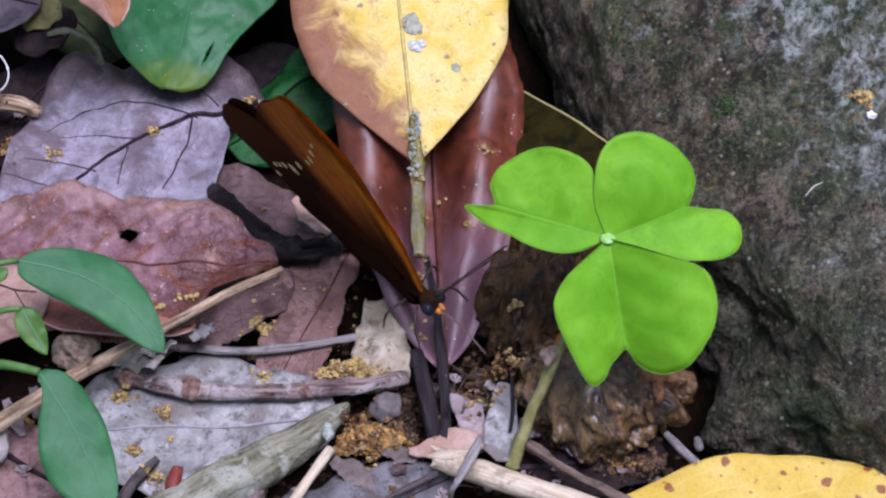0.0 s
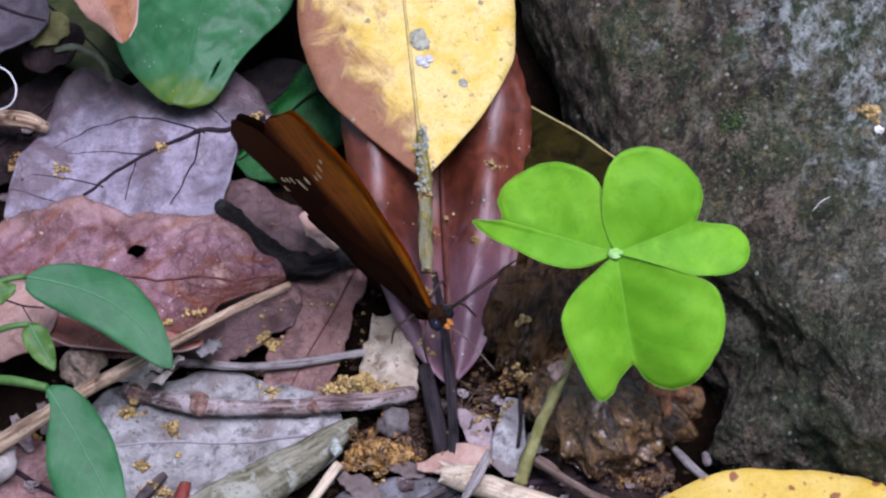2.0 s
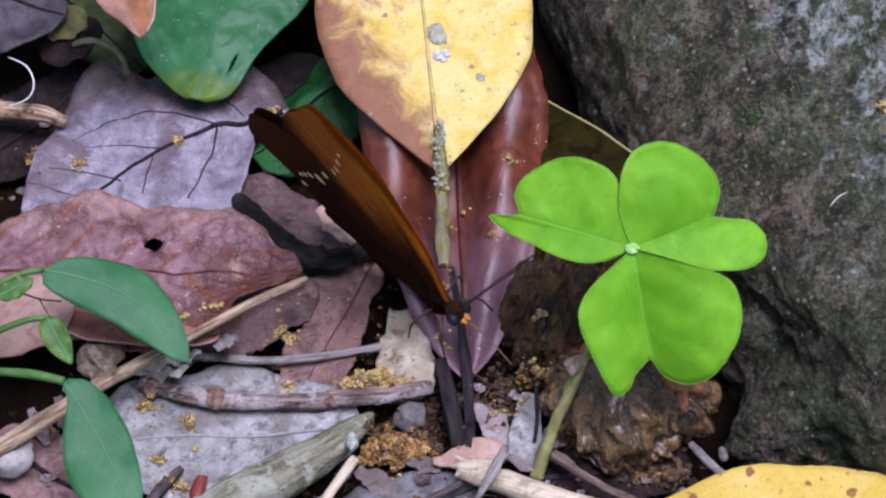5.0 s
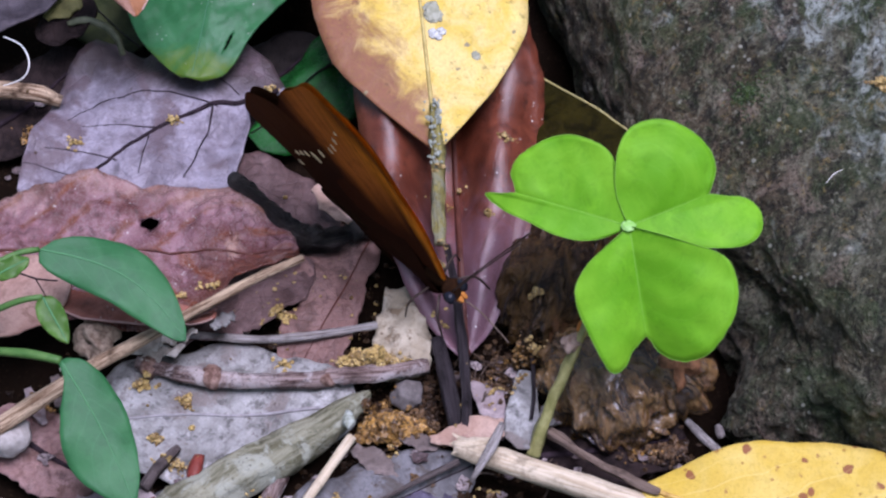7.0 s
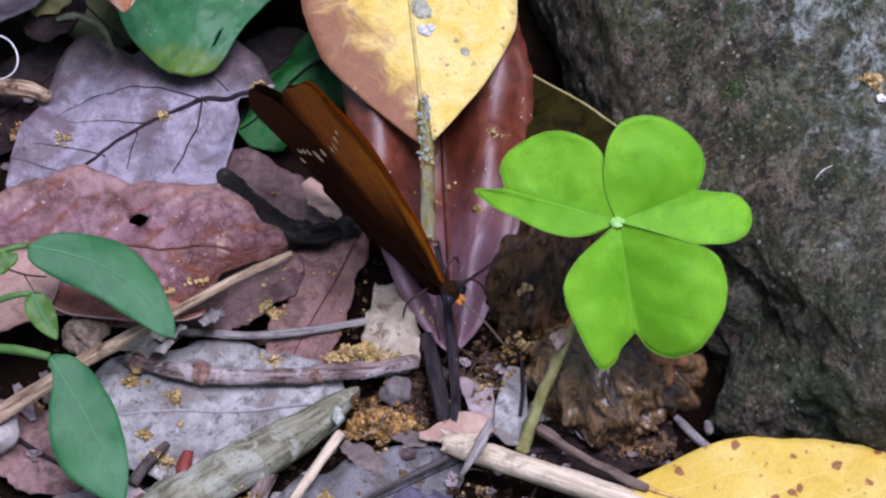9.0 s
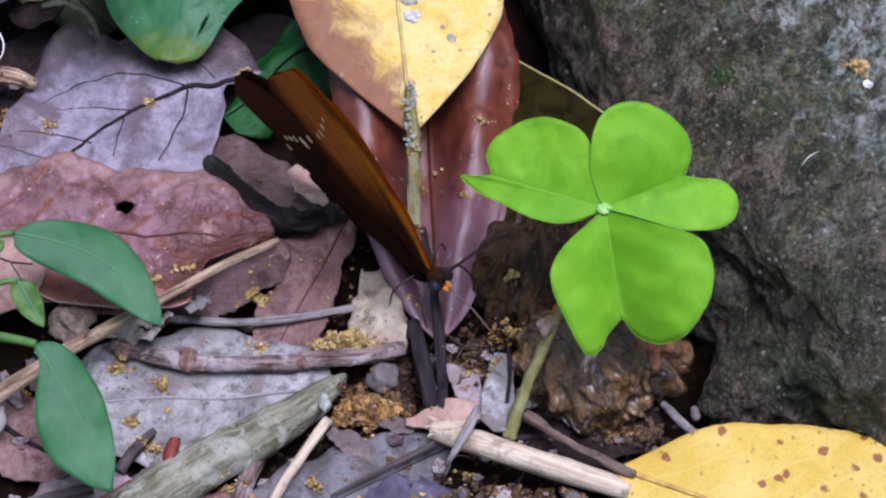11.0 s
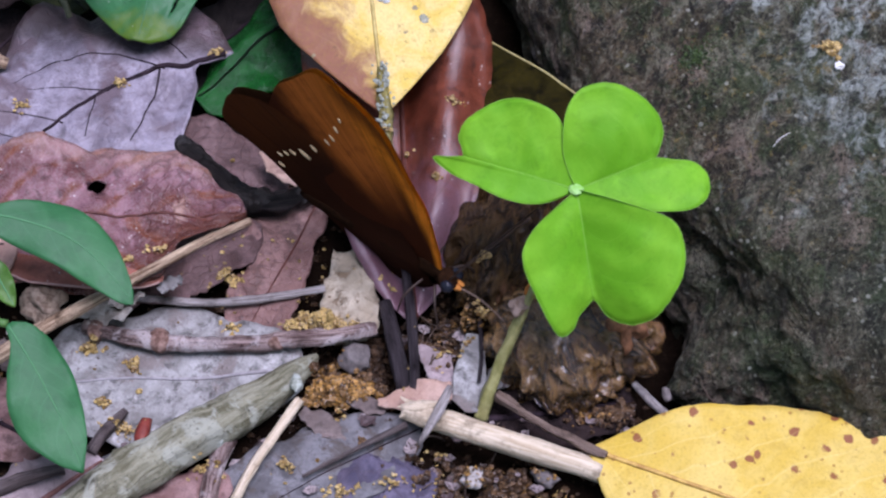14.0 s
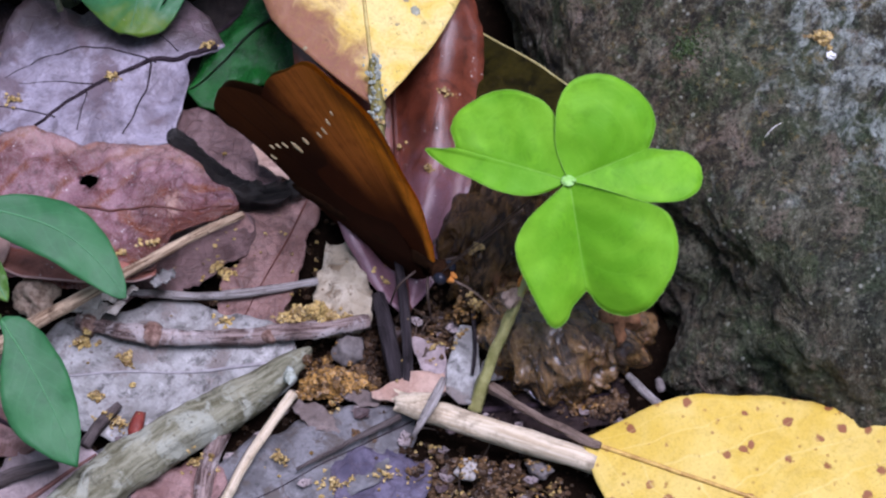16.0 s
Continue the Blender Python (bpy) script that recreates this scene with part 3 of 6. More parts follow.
def tube_data(points, radii, sides=8, squash=1.0, rough=0.0, seed=0, sub=4):
    """A tapered stem along a smooth line through the points, with closed ends."""
    pts = [Vector(p) for p in points]
    line, rad = [], []
    for i in range(len(pts) - 1):
        a, b, c, d = pts[max(i - 1, 0)], pts[i], pts[i + 1], pts[min(i + 2, len(pts) - 1)]
        for k in range(sub):
            t = k / sub
            line.append(0.5 * (2 * b + (c - a) * t + (2 * a - 5 * b + 4 * c - d) * t * t + (3 * b - a - 3 * c + d) * t ** 3))
            rad.append(radii[i] + (radii[i + 1] - radii[i]) * t)
    line.append(pts[-1]), rad.append(radii[-1])
    verts, faces, uvs = [], [], []
    way = (line[1] - line[0]).normalized()
    side = way.orthogonal().normalized() if abs(way.z) > 0.9 else way.cross(Vector((0, 0, 1))).normalized()
    run = 0.0
    for i, p in enumerate(line):
        way = (line[min(i + 1, len(line) - 1)] - line[max(i - 1, 0)]).normalized()
        side = (side - way * side.dot(way)).normalized()
        up = side.cross(way)
        if i:
            run += (p - line[i - 1]).length
        for k in range(sides):
            f = 2 * math.pi * k / sides
            r = rad[i] * (1 + rough * noise.noise((run * 0.35 + seed * 7.1, 1.6 * math.cos(f), 1.6 * math.sin(f)))
                          + 0.5 * rough * noise.noise((run * 1.3 + seed * 3.1, 3 * math.cos(f), 3 * math.sin(f))))
            verts.append(p + side * (r * math.cos(f)) + up * (r * squash * math.sin(f)))
            uvs.append((run * 0.01, k / sides))
    for i in range(len(line) - 1):
        for k in range(sides):
            a, b = i * sides + k, i * sides + (k + 1) % sides
            faces.append((a, b, b + sides, a + sides))
    faces.append(tuple(range(sides))[::-1])
    faces.append(tuple(range(len(verts) - sides, len(verts))))
    return verts, faces, uvs


def tube(name, points, radii, material, parent=None, label="", **more):
    v, f, uv = tube_data(points, radii, **more)
    return mesh(name, v, f, material, parent, label, uv)


def lump_data(size, seed, rough=0.25, scale=1.2, level=2):
    """A rounded, uneven lump about its own middle."""
    bm = bmesh.new()
    bmesh.ops.create_icosphere(bm, subdivisions=level, radius=1.0)
    verts = []
    for v in bm.verts:
        k = 1 + rough * noise.noise(v.co * scale + Vector((seed * 3.7, seed * 1.3, 0)))
        if level > 2:
            k += 0.4 * rough * noise.noise(v.co * scale * 3.1 + Vector((0, seed * 2.7, 5)))
        verts.append((v.co.x * k * size[0], v.co.y * k * size[1], v.co.z * k * size[2]))
    faces = [tuple(v.index for v in f.verts) for f in bm.faces]
    bm.free()
    return verts, faces


def lump(name, at, size, material, seed=0, turn=0, parent=None, label="", **more):
    v, f = lump_data(size, seed, **more)
    ob = mesh(name, v, f, material, parent, label)
    ob.matrix_basis = Matrix.Translation(vec(at)) @ pose(0, 0, 0, 0, 0, turn)
    return ob


def basis(base, tip, up, roll):
    """The pose of a thing whose x runs from base to tip and whose z is near up, turned about x."""
    x = (Vector(tip) - Vector(base)).normalized()
    y = Vector(up).cross(x).normalized()
    z = x.cross(y)
    m = Matrix((x, y, z)).transposed().to_4x4()
    m.translation = vec(base)
    return m @ pose(0, 0, 0, roll, 0, 0)


class Leaf:
    """A leaf blade as a surface over s (0 base to 1 tip) and v (-1 to 1, left positive), in millimetres."""

    def __init__(self, length, left, right, a=0.75, b=0.85, arch=0.0, fold=0.0, curl=0.0, ruffle=0.4, sway=0.0,
                 s0=0.0, s1=1.0, jag=0.04, tear=0.0, seed=1, wave=0.12, droop=0.0, pleat=0.0, angular=False):
        self.length, self.left, self.right, self.a, self.b, self.arch = length, left, right, a, b, arch
        self.fold, self.curl, self.ruffle, self.sway = fold, curl, ruffle, sway
        self.s0, self.s1, self.jag, self.tear, self.seed, self.wave, self.droop, self.pleat = s0, s1, jag, tear, seed, wave, droop, pleat
        self.angular = angular
        top = a / (a + b)
        self.peak = top ** a * (1 - top) ** b

    def half(self, s, v):
        s = min(max(s, 0.0), 1.0)
        side = self.left if v > 0 else self.right
        if isinstance(side, (int, float)):
            w = side * (s ** self.a * (1 - s) ** self.b) / self.peak
        else:
            k = max(0, min(sum(1 for p in side if p[0] <= s) - 1, len(side) - 2))
            (s0, w0), (s1, w1) = side[k], side[k + 1]
            f = (s - s0) / (s1 - s0)
            w = w0 + (w1 - w0) * f
            if not self.angular:
                # a cubic through the stations
                m0 = (w1 - side[k - 1][1]) / (s1 - side[k - 1][0]) if k else (w1 - w0) / (s1 - s0)
                m1 = (side[k + 2][1] - w0) / (side[k + 2][0] - s0) if k + 2 < len(side) else (w1 - w0) / (s1 - s0)
                h = s1 - s0
                w = (2 * f ** 3 - 3 * f * f + 1) * w0 + (f ** 3 - 2 * f * f + f) * h * m0 + (3 * f * f - 2 * f ** 3) * w1 + (f ** 3 - f * f) * h * m1
        return w * (1 + self.jag * noise.noise((s * 9, self.seed * 5.3 + (3 if v > 0 else 0), 0))
                    + 0.4 * self.jag * noise.noise((s * 31, self.seed * 5.3 + (3 if v > 0 else 0), 1)))

    def point(self, s, v, lift=0.0):
        y = v * self.half(s, v)
        x = s * self.length
        y += self.sway * self.length * math.sin(math.pi * s)
        z = self.arch * self.length * 4 * s * (1 - s) + self.fold * abs(y) + self.curl * y * y
        calm = 0.45 + 0.55 * min(1.0, abs(v) * 3)
        z += self.ruffle * noise.noise((x * self.wave, y * self.wave, self.seed * 3.1))
        z += 0.42 * calm * self.ruffle * noise.noise((x * self.wave * 3, y * self.wave * 3, self.seed * 1.7))
        z += 0.16 * calm * self.ruffle * noise.noise((x * self.wave * 8, y * self.wave * 8, self.seed * 2.9))
        z += 0.5 * self.ruffle * abs(v) ** 3 * math.sin(s * 17 + self.seed)
        z += self.pleat * math.sin(5.5 * v + 2.5 * s + self.seed) * s * (1 - s) * 4
        z -= self.droop * self.length * s * s
        return Vector((x, y, z + lift))

    def blade(self, material, parent, n=34, m=16, thick=0.25, holes=(), name="blade", label=""):
        verts, uvs, faces = [], [], []
        for i in range(n + 1):
            for j in range(m + 1):
                v = 2 * j / m - 1
                s = self.s0 + (self.s1 - self.s0) * i / n
                if self.tear:
                    k = abs(2 * i / n - 1) ** 3
                    s += self.tear * k * (noise.noise((v * 2.1, i // (n // 2 + 1) * 5.0, self.seed)) + 0.6 * noise.noise((v * 7.3, i // (n // 2 + 1) * 5.0, self.seed + 9)))
                s = min(max(s, 0.0), 1.0)
                for h in holes:
                    e = math.hypot((s - h[0]) / h[2], (v - h[1]) / h[3])
                    if 0.62 < e < 1.38:
                        k = (1 + 0.3 * noise.noise((s * 40, v * 9, self.seed))) / e
                        s, v = h[0] + (s - h[0]) * k, h[1] + (v - h[1]) * k
                verts.append(self.point(s, v))
                uvs.append((s, 0.5 + 0.5 * v))
        for i in range(n):
            for j in range(m):
                s, v = self.s0 + (self.s1 - self.s0) * (i + 0.5) / n, 2 * (j + 0.5) / m - 1
                if any((s - h[0]) ** 2 / h[2] ** 2 + (v - h[1]) ** 2 / h[3] ** 2 < 1 for h in holes):
                    continue
                a = i * (m + 1) + j
                faces.append((a, a + m + 1, a + m + 2, a + 1))
        count = {}
        for f in faces:
            for k in range(4):
                e = (f[k], f[(k + 1) % 4])
                count[tuple(sorted(e))] = None if tuple(sorted(e)) in count else e
        off = len(verts)
        verts += [p - Vector((0, 0, thick)) for p in verts]
        uvs += uvs
        under = [tuple(k + off for k in f[::-1]) for f in faces]
        rim = [(e[1], e[0], e[0] + off, e[1] + off) for e in count.values() if e]
        return mesh(name, verts, faces + under + rim, material, parent, label, uvs)

    def rib(self, name, s0, s1, v0, v1, r0, r1, material, parent, lift=0.0, steps=7, label=""):
        """A raised vein over the blade from (s0, v0) to (s1, v1)."""
        pts = []
        for k in range(steps):
            t = k / (steps - 1)
            v = v0 + (v1 - v0) * t
            pts.append(self.point(s0 + (s1 - s0) * t, v, lift))
        return tube(name, pts, [r0 + (r1 - r0) * k / (steps - 1) for k in range(steps)], material, parent, label, sides=6, sub=2)

    def along(self, pts, r0, r1, material, parent, name="vein"):
        """A raised vein over the blade through points of the leaf's own plan."""
        line, steps = [], 6
        for i in range(len(pts) - 1):
            a, b, c, d = pts[max(i - 1, 0)], pts[i], pts[i + 1], pts[min(i + 2, len(pts) - 1)]
            for k in range(steps + (i == len(pts) - 2)):
                t = k / steps
                p = 0.5 * (2 * b + (c - a) * t + (2 * a - 5 * b + 4 * c - d) * t * t + (3 * b - a - 3 * c + d) * t ** 3)
                s = min(max(p.x / self.length, 0.0), 1.0)
                y = p.y - self.sway * self.length * math.sin(math.pi * s)
                v = max(-0.99, min(0.99, y / max(self.half(s, y), 0.1)))
                line.append(self.point(s, v, 0.02))
        n = len(line) - 1
        return tube(name, line, [r0 + (r1 - r0) * k / n for k in range(n + 1)], material, parent, sides=6, sub=1)


def leaf(name, label, base, tip, left, right, material, up=(0, 0, 1), roll=0, rib=None, rib_size=(0.5, 0.15), petiole=None,
         rim=None, rim_sides=(1, -1), holes=(), n=34, m=16, thick=0.25, category="leaf", group="", lines=(), midrib=None, **shape):
    """A leaf as a thing: blade, midrib, veins (lines), rim and stalk."""
    lf = Leaf((Vector(tip) - Vector(base)).length, left, right, **shape)
    thing = new(name)
    thing.empty_display_size = 0.005
    thing.matrix_world = basis(base, tip, up, roll)
    lf.blade(material, thing, n, m, thick, holes)
    if midrib:
        lf.along([thing.matrix_world.inverted() @ vec((x, y, base[2])) / MM for x, y in midrib], *rib_size, rib, thing, "midrib")
    elif rib:
        lf.rib("midrib", lf.s0 + 0.005, lf.s1 - 0.02, 0, 0, rib_size[0], rib_size[1], rib, thing, steps=34, lift=0.05)
    inv = thing.matrix_world.inverted()
    for pts, r0, r1 in lines:
        lf.along([inv @ vec((x, y, base[2])) / MM for x, y in pts], r0, r1, rib, thing)
    if rim:
        for d in rim_sides:
            lf.rib("rim", lf.s0 + 0.02, lf.s1 - 0.02, d * 0.985, d * 0.985, 0.16, 0.12, rim, thing, steps=16)
    if petiole:
        pts, radii, pm = petiole
        tube("petiole", [inv @ vec(p) / MM for p in pts], radii, pm, thing, rough=0.55, seed=lf.seed, sides=12, sub=10)
    return tagged(thing, label, category, group)


def twig(name, label, points, radii, material, category="twig", knots=(), knot_material=None, sides=12, rough=0.3, seed=0, **more):
    """A twig or stick as a thing: its stem, and knots at the given (point, size)."""
    thing = new(name)
    thing.empty_display_size = 0.005
    thing.location = vec(points[0])
    o = Vector(points[0])
    tube("stem", [Vector(p) - o for p in points], radii, material, thing, sides=sides, rough=rough, seed=seed, **more)
    for k, (p, size) in enumerate(knots):
        lump("knot", Vector(p) - o, size, knot_material or material, seed + k + 2, parent=thing, rough=0.35)
    return tagged(thing, label, category)


def fall(x, y, top=60.0):
    """The height, in millimetres, of whatever lies under a point."""
    hit, place, *_ = scene.ray_cast(bpy.context.evaluated_depsgraph_get(), vec((x, y, top)), Vector((0, 0, -1)))
    return place.z / MM if hit else 0.0


def crumbs(label, at, spread, count, size, material, seed, name="crumbs", category="crumbs", heap=0.8, top=60.0, floor=-9.0):
    """A scatter or heap of small lumpy grains on what lies beneath."""
    rnd = random.Random(seed)
    verts, faces = [], []
    for k in range(count):
        a, r = rnd.uniform(0, 2 * math.pi), abs(rnd.gauss(0, 0.5))
        x, y = at[0] + spread[0] * r * math.cos(a), at[1] + spread[1] * r * math.sin(a)
        if fall(x, y, top) > at[2] + 2.2:
            continue
        s = size * rnd.uniform(0.35, 1.2) * (1.5 if rnd.random() < 0.08 else 1)
        z = max(fall(x, y, top), floor) + s * 0.5 + heap * max(0, 1 - r) * rnd.random()
        v, f = lump_data((s, s * rnd.uniform(0.6, 1.1), s * rnd.uniform(0.5, 0.9)), rnd.randint(0, 999), 1.2, 2.6, 2 if size > 0.3 else 1)
        off = len(verts)
        verts += [(x + p[0], y + p[1], z + p[2]) for p in v]
        faces += [tuple(i + off for i in q) for q in f]
    o = Vector(at)
    ob = mesh(name, [Vector(v) - o for v in verts], faces, material, smooth=False)
    ob.location = o * MM
    tagged(ob, label, category, kind="stuff")


# ---- ground and rock ----
def build_ground():
    """One sheet: fine and lumpy under the litter with three holes added to make the gaps there dark, wide and flat out
    to the horizon.
    """
    n, verts, faces = 150, [], []
    for i in range(n + 1):
        for j in range(n + 1):
            u, v = 2 * i / n - 1, 2 * j / n - 1
            x, y = 95 * u + 4e5 * u ** 15, 95 * v + 210 + 4e5 * v ** 15
            near = max(0.0, 1 - max(abs(u), abs(v)) ** 4)
            z = near * (1.6 * noise.noise((x * 0.08, y * 0.08, 1)) + 0.8 * noise.noise((x * 0.3, y * 0.3, 2)) + 0.5 * noise.noise((x * 0.9, y * 0.9, 3))) - 0.8
            for hx, hy, r in ((29.0, 149.5, 4.0), (12.5, 190.5, 7.0), (-21.0, 201.0, 6.0)):
                z -= 11 * math.exp(-((x - hx) ** 2 + (y - hy) ** 2) / (r * r))
            verts.append((x, y, z))
    for i in range(n):
        for j in range(n):
            a = i * (n + 1) + j
            faces.append((a, a + n + 1, a + n + 2, a + 1))
    tagged(mesh("ground", verts, faces, M_SOIL), "dark damp soil under leaf litter", "ground", kind="structure")


def build_rock():
    bm = bmesh.new()
    bmesh.ops.create_icosphere(bm, subdivisions=7, radius=1.0)
    verts = []
    for v in bm.verts:
        d = v.co.normalized()
        # a blunt block: between a ball and a box
        k = (abs(d.x) ** 3.4 + abs(d.y) ** 3.4 + abs(d.z) ** 3.4) ** (-1 / 3.4)
        p = Vector((d.x * 47, d.y * 78, d.z * 27)) * k
        p += d * (4.5 * noise.noise(p * 0.035) + 1.5 * noise.noise(p * 0.09 + Vector((9, 0, 0))) + 0.7 * noise.noise(p * 0.3) + 0.55 * noise.noise(p * 0.65) + 0.35 * noise.noise(p * 1.4))
        verts.append(p)
    # a hollow worn into the side above the mud
    stand_at = Matrix.Translation((59.3, 213.5, 3)) @ pose(0, 0, 0, 4, -9, 13)
    hollow = stand_at.inverted() @ Vector((32.0, 156.5, 9.0))
    # a scoop below it under a blunt ridge, and a foot that spreads at the ground
    foot, scoop = (stand_at.inverted() @ Vector(p) for p in ((32.0, 143.0, -1.0), (37.0, 147.0, 7.0)))
    for p in verts:
        p.x += 8.0 * math.exp(-((p - hollow).length / 7.0) ** 2) - 8.0 * math.exp(-((p - foot).length / 6.5) ** 2)
        dip = math.exp(-((p - scoop).length / 9.0) ** 2)
        p += dip * Vector((3.8, 3.2, -0.7))
        crag = math.exp(-((p - foot).length / 22.0) ** 2)
        p += crag * Vector((1.0, 0.6, -0.5)) * (1.3 * noise.noise(p * 0.22 + Vector((4, 0, 0))) + 1.2 * abs(noise.noise(p * 0.5)) + 0.5 * noise.noise(p * 1.1))
    faces = [tuple(v.index for v in f.verts) for f in bm.faces]
    bm.free()
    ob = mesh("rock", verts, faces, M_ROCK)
    ob.matrix_world = Matrix.Translation(vec((59.3, 213.5, 3))) @ pose(0, 0, 0, 4, -9, 13)
    tagged(ob, "grey-brown weathered rock with lichen and moss", "rock")


build_ground()
bpy.context.view_layer.update()
crumbs("dark grains of damp soil between the dead leaves", (-5.4, 150.3, 2.0), (46, 34), 1500, 0.38, M_GRIT, 77, name="soil_grains", category="soil", heap=0.2)
build_rock()

# ---- dead leaves of the upper part ----
leaf("dead_leaf", "glossy red-brown dead leaf lying face up", (0.3, 153.8, 2.0), (-2.4, 209.1, 11.0), ((0, 1.0), (0.05, 3.3), (0.1, 5.2), (0.2, 7.8), (0.35, 10.2), (0.57, 11.6), (0.8, 9.6), (0.9, 7.0), (1, 0.3)), 10.9, M_MAROON, roll=0, a=0.8, b=0.6,
     fold=0.30, ruffle=1.3, pleat=2.4, seed=3, rib=M_MAROONRIB, rib_size=(0.55, 0.2), n=44, m=22, jag=0.06)
leaf("yellow_leaf", "yellow leaf turning pinkish brown, on a lichened stalk", (-3.1, 176.4, 11.0), (-8.0, 220.5, 24.0), 12.9, 13.4, M_YELLOW, roll=0, a=1.1, b=1.35,
     fold=0.05, curl=-0.006, ruffle=0.8, seed=5, rib=M_YELLOWVEIN, rib_size=(0.26, 0.14), n=44, m=22,
     petiole=([(-3.6, 181.6, 13.6), (-3.0, 176.2, 11.4), (-3.0, 171.1, 9.5), (-2.7, 165.7, 7.5)], [0.35, 0.85, 0.75, 0.7], M_OLDPET))
yellow = [o for o in scene.objects if o.name == "yellow_leaf"][0]
for p, size, mat in (((-3.6, 193.2, 17.6), (1.1, 1.3, 0.05), M_SPOT), ((-3.5, 190.6, 16.9), (0.6, 0.65, 0.14), M_CRUSTWHITE), ((-2.6, 190.9, 16.9), (0.55, 0.5, 0.16), M_CRUSTWHITE), ((-2.9, 190.1, 16.9), (0.4, 0.35, 0.14), M_CRUSTWHITE), ((1.5, 188.3, 16.4), (0.5, 0.55, 0.05), M_SPOT)):
    spot = lump("spot", (0, 0, 0), size, mat, 3, parent=yellow, rough=0.45, level=4, scale=2.2, label="grey lichen spot")
    place = vec(p)
    bpy.context.view_layer.update()
    hit, ground, normal, *_ = scene.ray_cast(bpy.context.evaluated_depsgraph_get(), place + Vector((0, 0, 0.03)), Vector((0, 0, -1)))
    spot.matrix_basis = yellow.matrix_world.inverted() @ Matrix.Translation(ground + normal * 0.00008) @ normal.to_track_quat("Z", "Y").to_matrix().to_4x4()
rnd = random.Random(12)
stalk = [o for o in yellow.children if o.name.startswith("petiole")][0]
bpy.context.view_layer.update()
inv = yellow.matrix_world.inverted()
LINE = [Vector((-3.5, 181.8, 13.9)), Vector((-3.0, 175.7, 12.1)), Vector((-2.9, 171.8, 10.8))]
for k in range(64):
    t = rnd.uniform(0, 1.5) if k < 40 else rnd.uniform(0, 1.0)
    a = LINE[int(t)].lerp(LINE[int(t) + 1], t % 1) + Vector((rnd.gauss(0, 0.5), 0, rnd.uniform(0.0, 0.3)))
    r = rnd.uniform(0.10, 0.28)
    lump("lichen", inv @ vec(a) / MM, (r * rnd.uniform(0.8, 1.5), r * rnd.uniform(0.6, 1.3), r * 0.4), M_LICHENPALE, k, 0, stalk, "pale lichen crust", rough=0.7)
leaf("green_leaf", "broad waxy green leaf with a nicked tip", (-25.7, 227.5, 17.0), (-32.8, 189.2, 9.0), ((0, 3), (0.3, 12), (0.62, 9.9), (0.76, 7.2), (0.84, 5.8), (0.93, 4.5), (0.975, 3.2), (1, 1.3)), ((0, 3), (0.3, 12), (0.6, 13), (0.8, 9.9), (0.885, 7.6), (0.97, 3.4), (1, 1.2)), M_GREEN, curl=-0.010, ruffle=0.9, seed=7, n=90, m=70, jag=0.03,
     rib=M_WAXRIB, rib_size=(0.14, 0.04), holes=((0.86, 0.62, 0.032, 0.036),))
leaf("green_leaf", "dark green leaf half buried under litter", (-8.6, 199.2, 8.5), (-26.2, 184.6, 4.0), ((0, 4), (0.3, 6.4), (0.65, 5.9), (0.9, 4.8), (1, 2.4)), ((0, 3), (0.3, 4.8), (0.6, 4.0), (0.85, 2.6), (1, 0.6)), M_DEEP, ruffle=1.6, fold=-0.30, pleat=0.5, seed=8, rib=M_DARK, rib_size=(0.25, 0.12), n=50, m=24)
leaf("dead_leaf", "warm brown curled dead leaf tip", (-46.2, 203.5, 30.0), (-37.9, 188.0, 22.0), ((0, 2), (0.3, 3.6), (0.6, 4.6), (0.75, 4.3), (0.9, 2.6), (0.96, 1.5), (1, 0.3)), ((0, 2), (0.4, 3.4), (0.7, 2.7), (0.9, 1.0), (1, 0.3)), M_BROWN, fold=-0.15, curl=-0.03, ruffle=0.9, seed=9, rib=M_WARMVEIN, rib_size=(0.10, 0.05), jag=0.10, n=50, m=22, rim=M_PINKRIM, rim_sides=(1,),
     lines=(([(-41.5, 194.8), (-39.0, 193.6), (-37.3, 191.6)], 0.07, 0.04), ([(-43.2, 198.0), (-40.2, 197.4), (-37.4, 195.6)], 0.07, 0.04)))
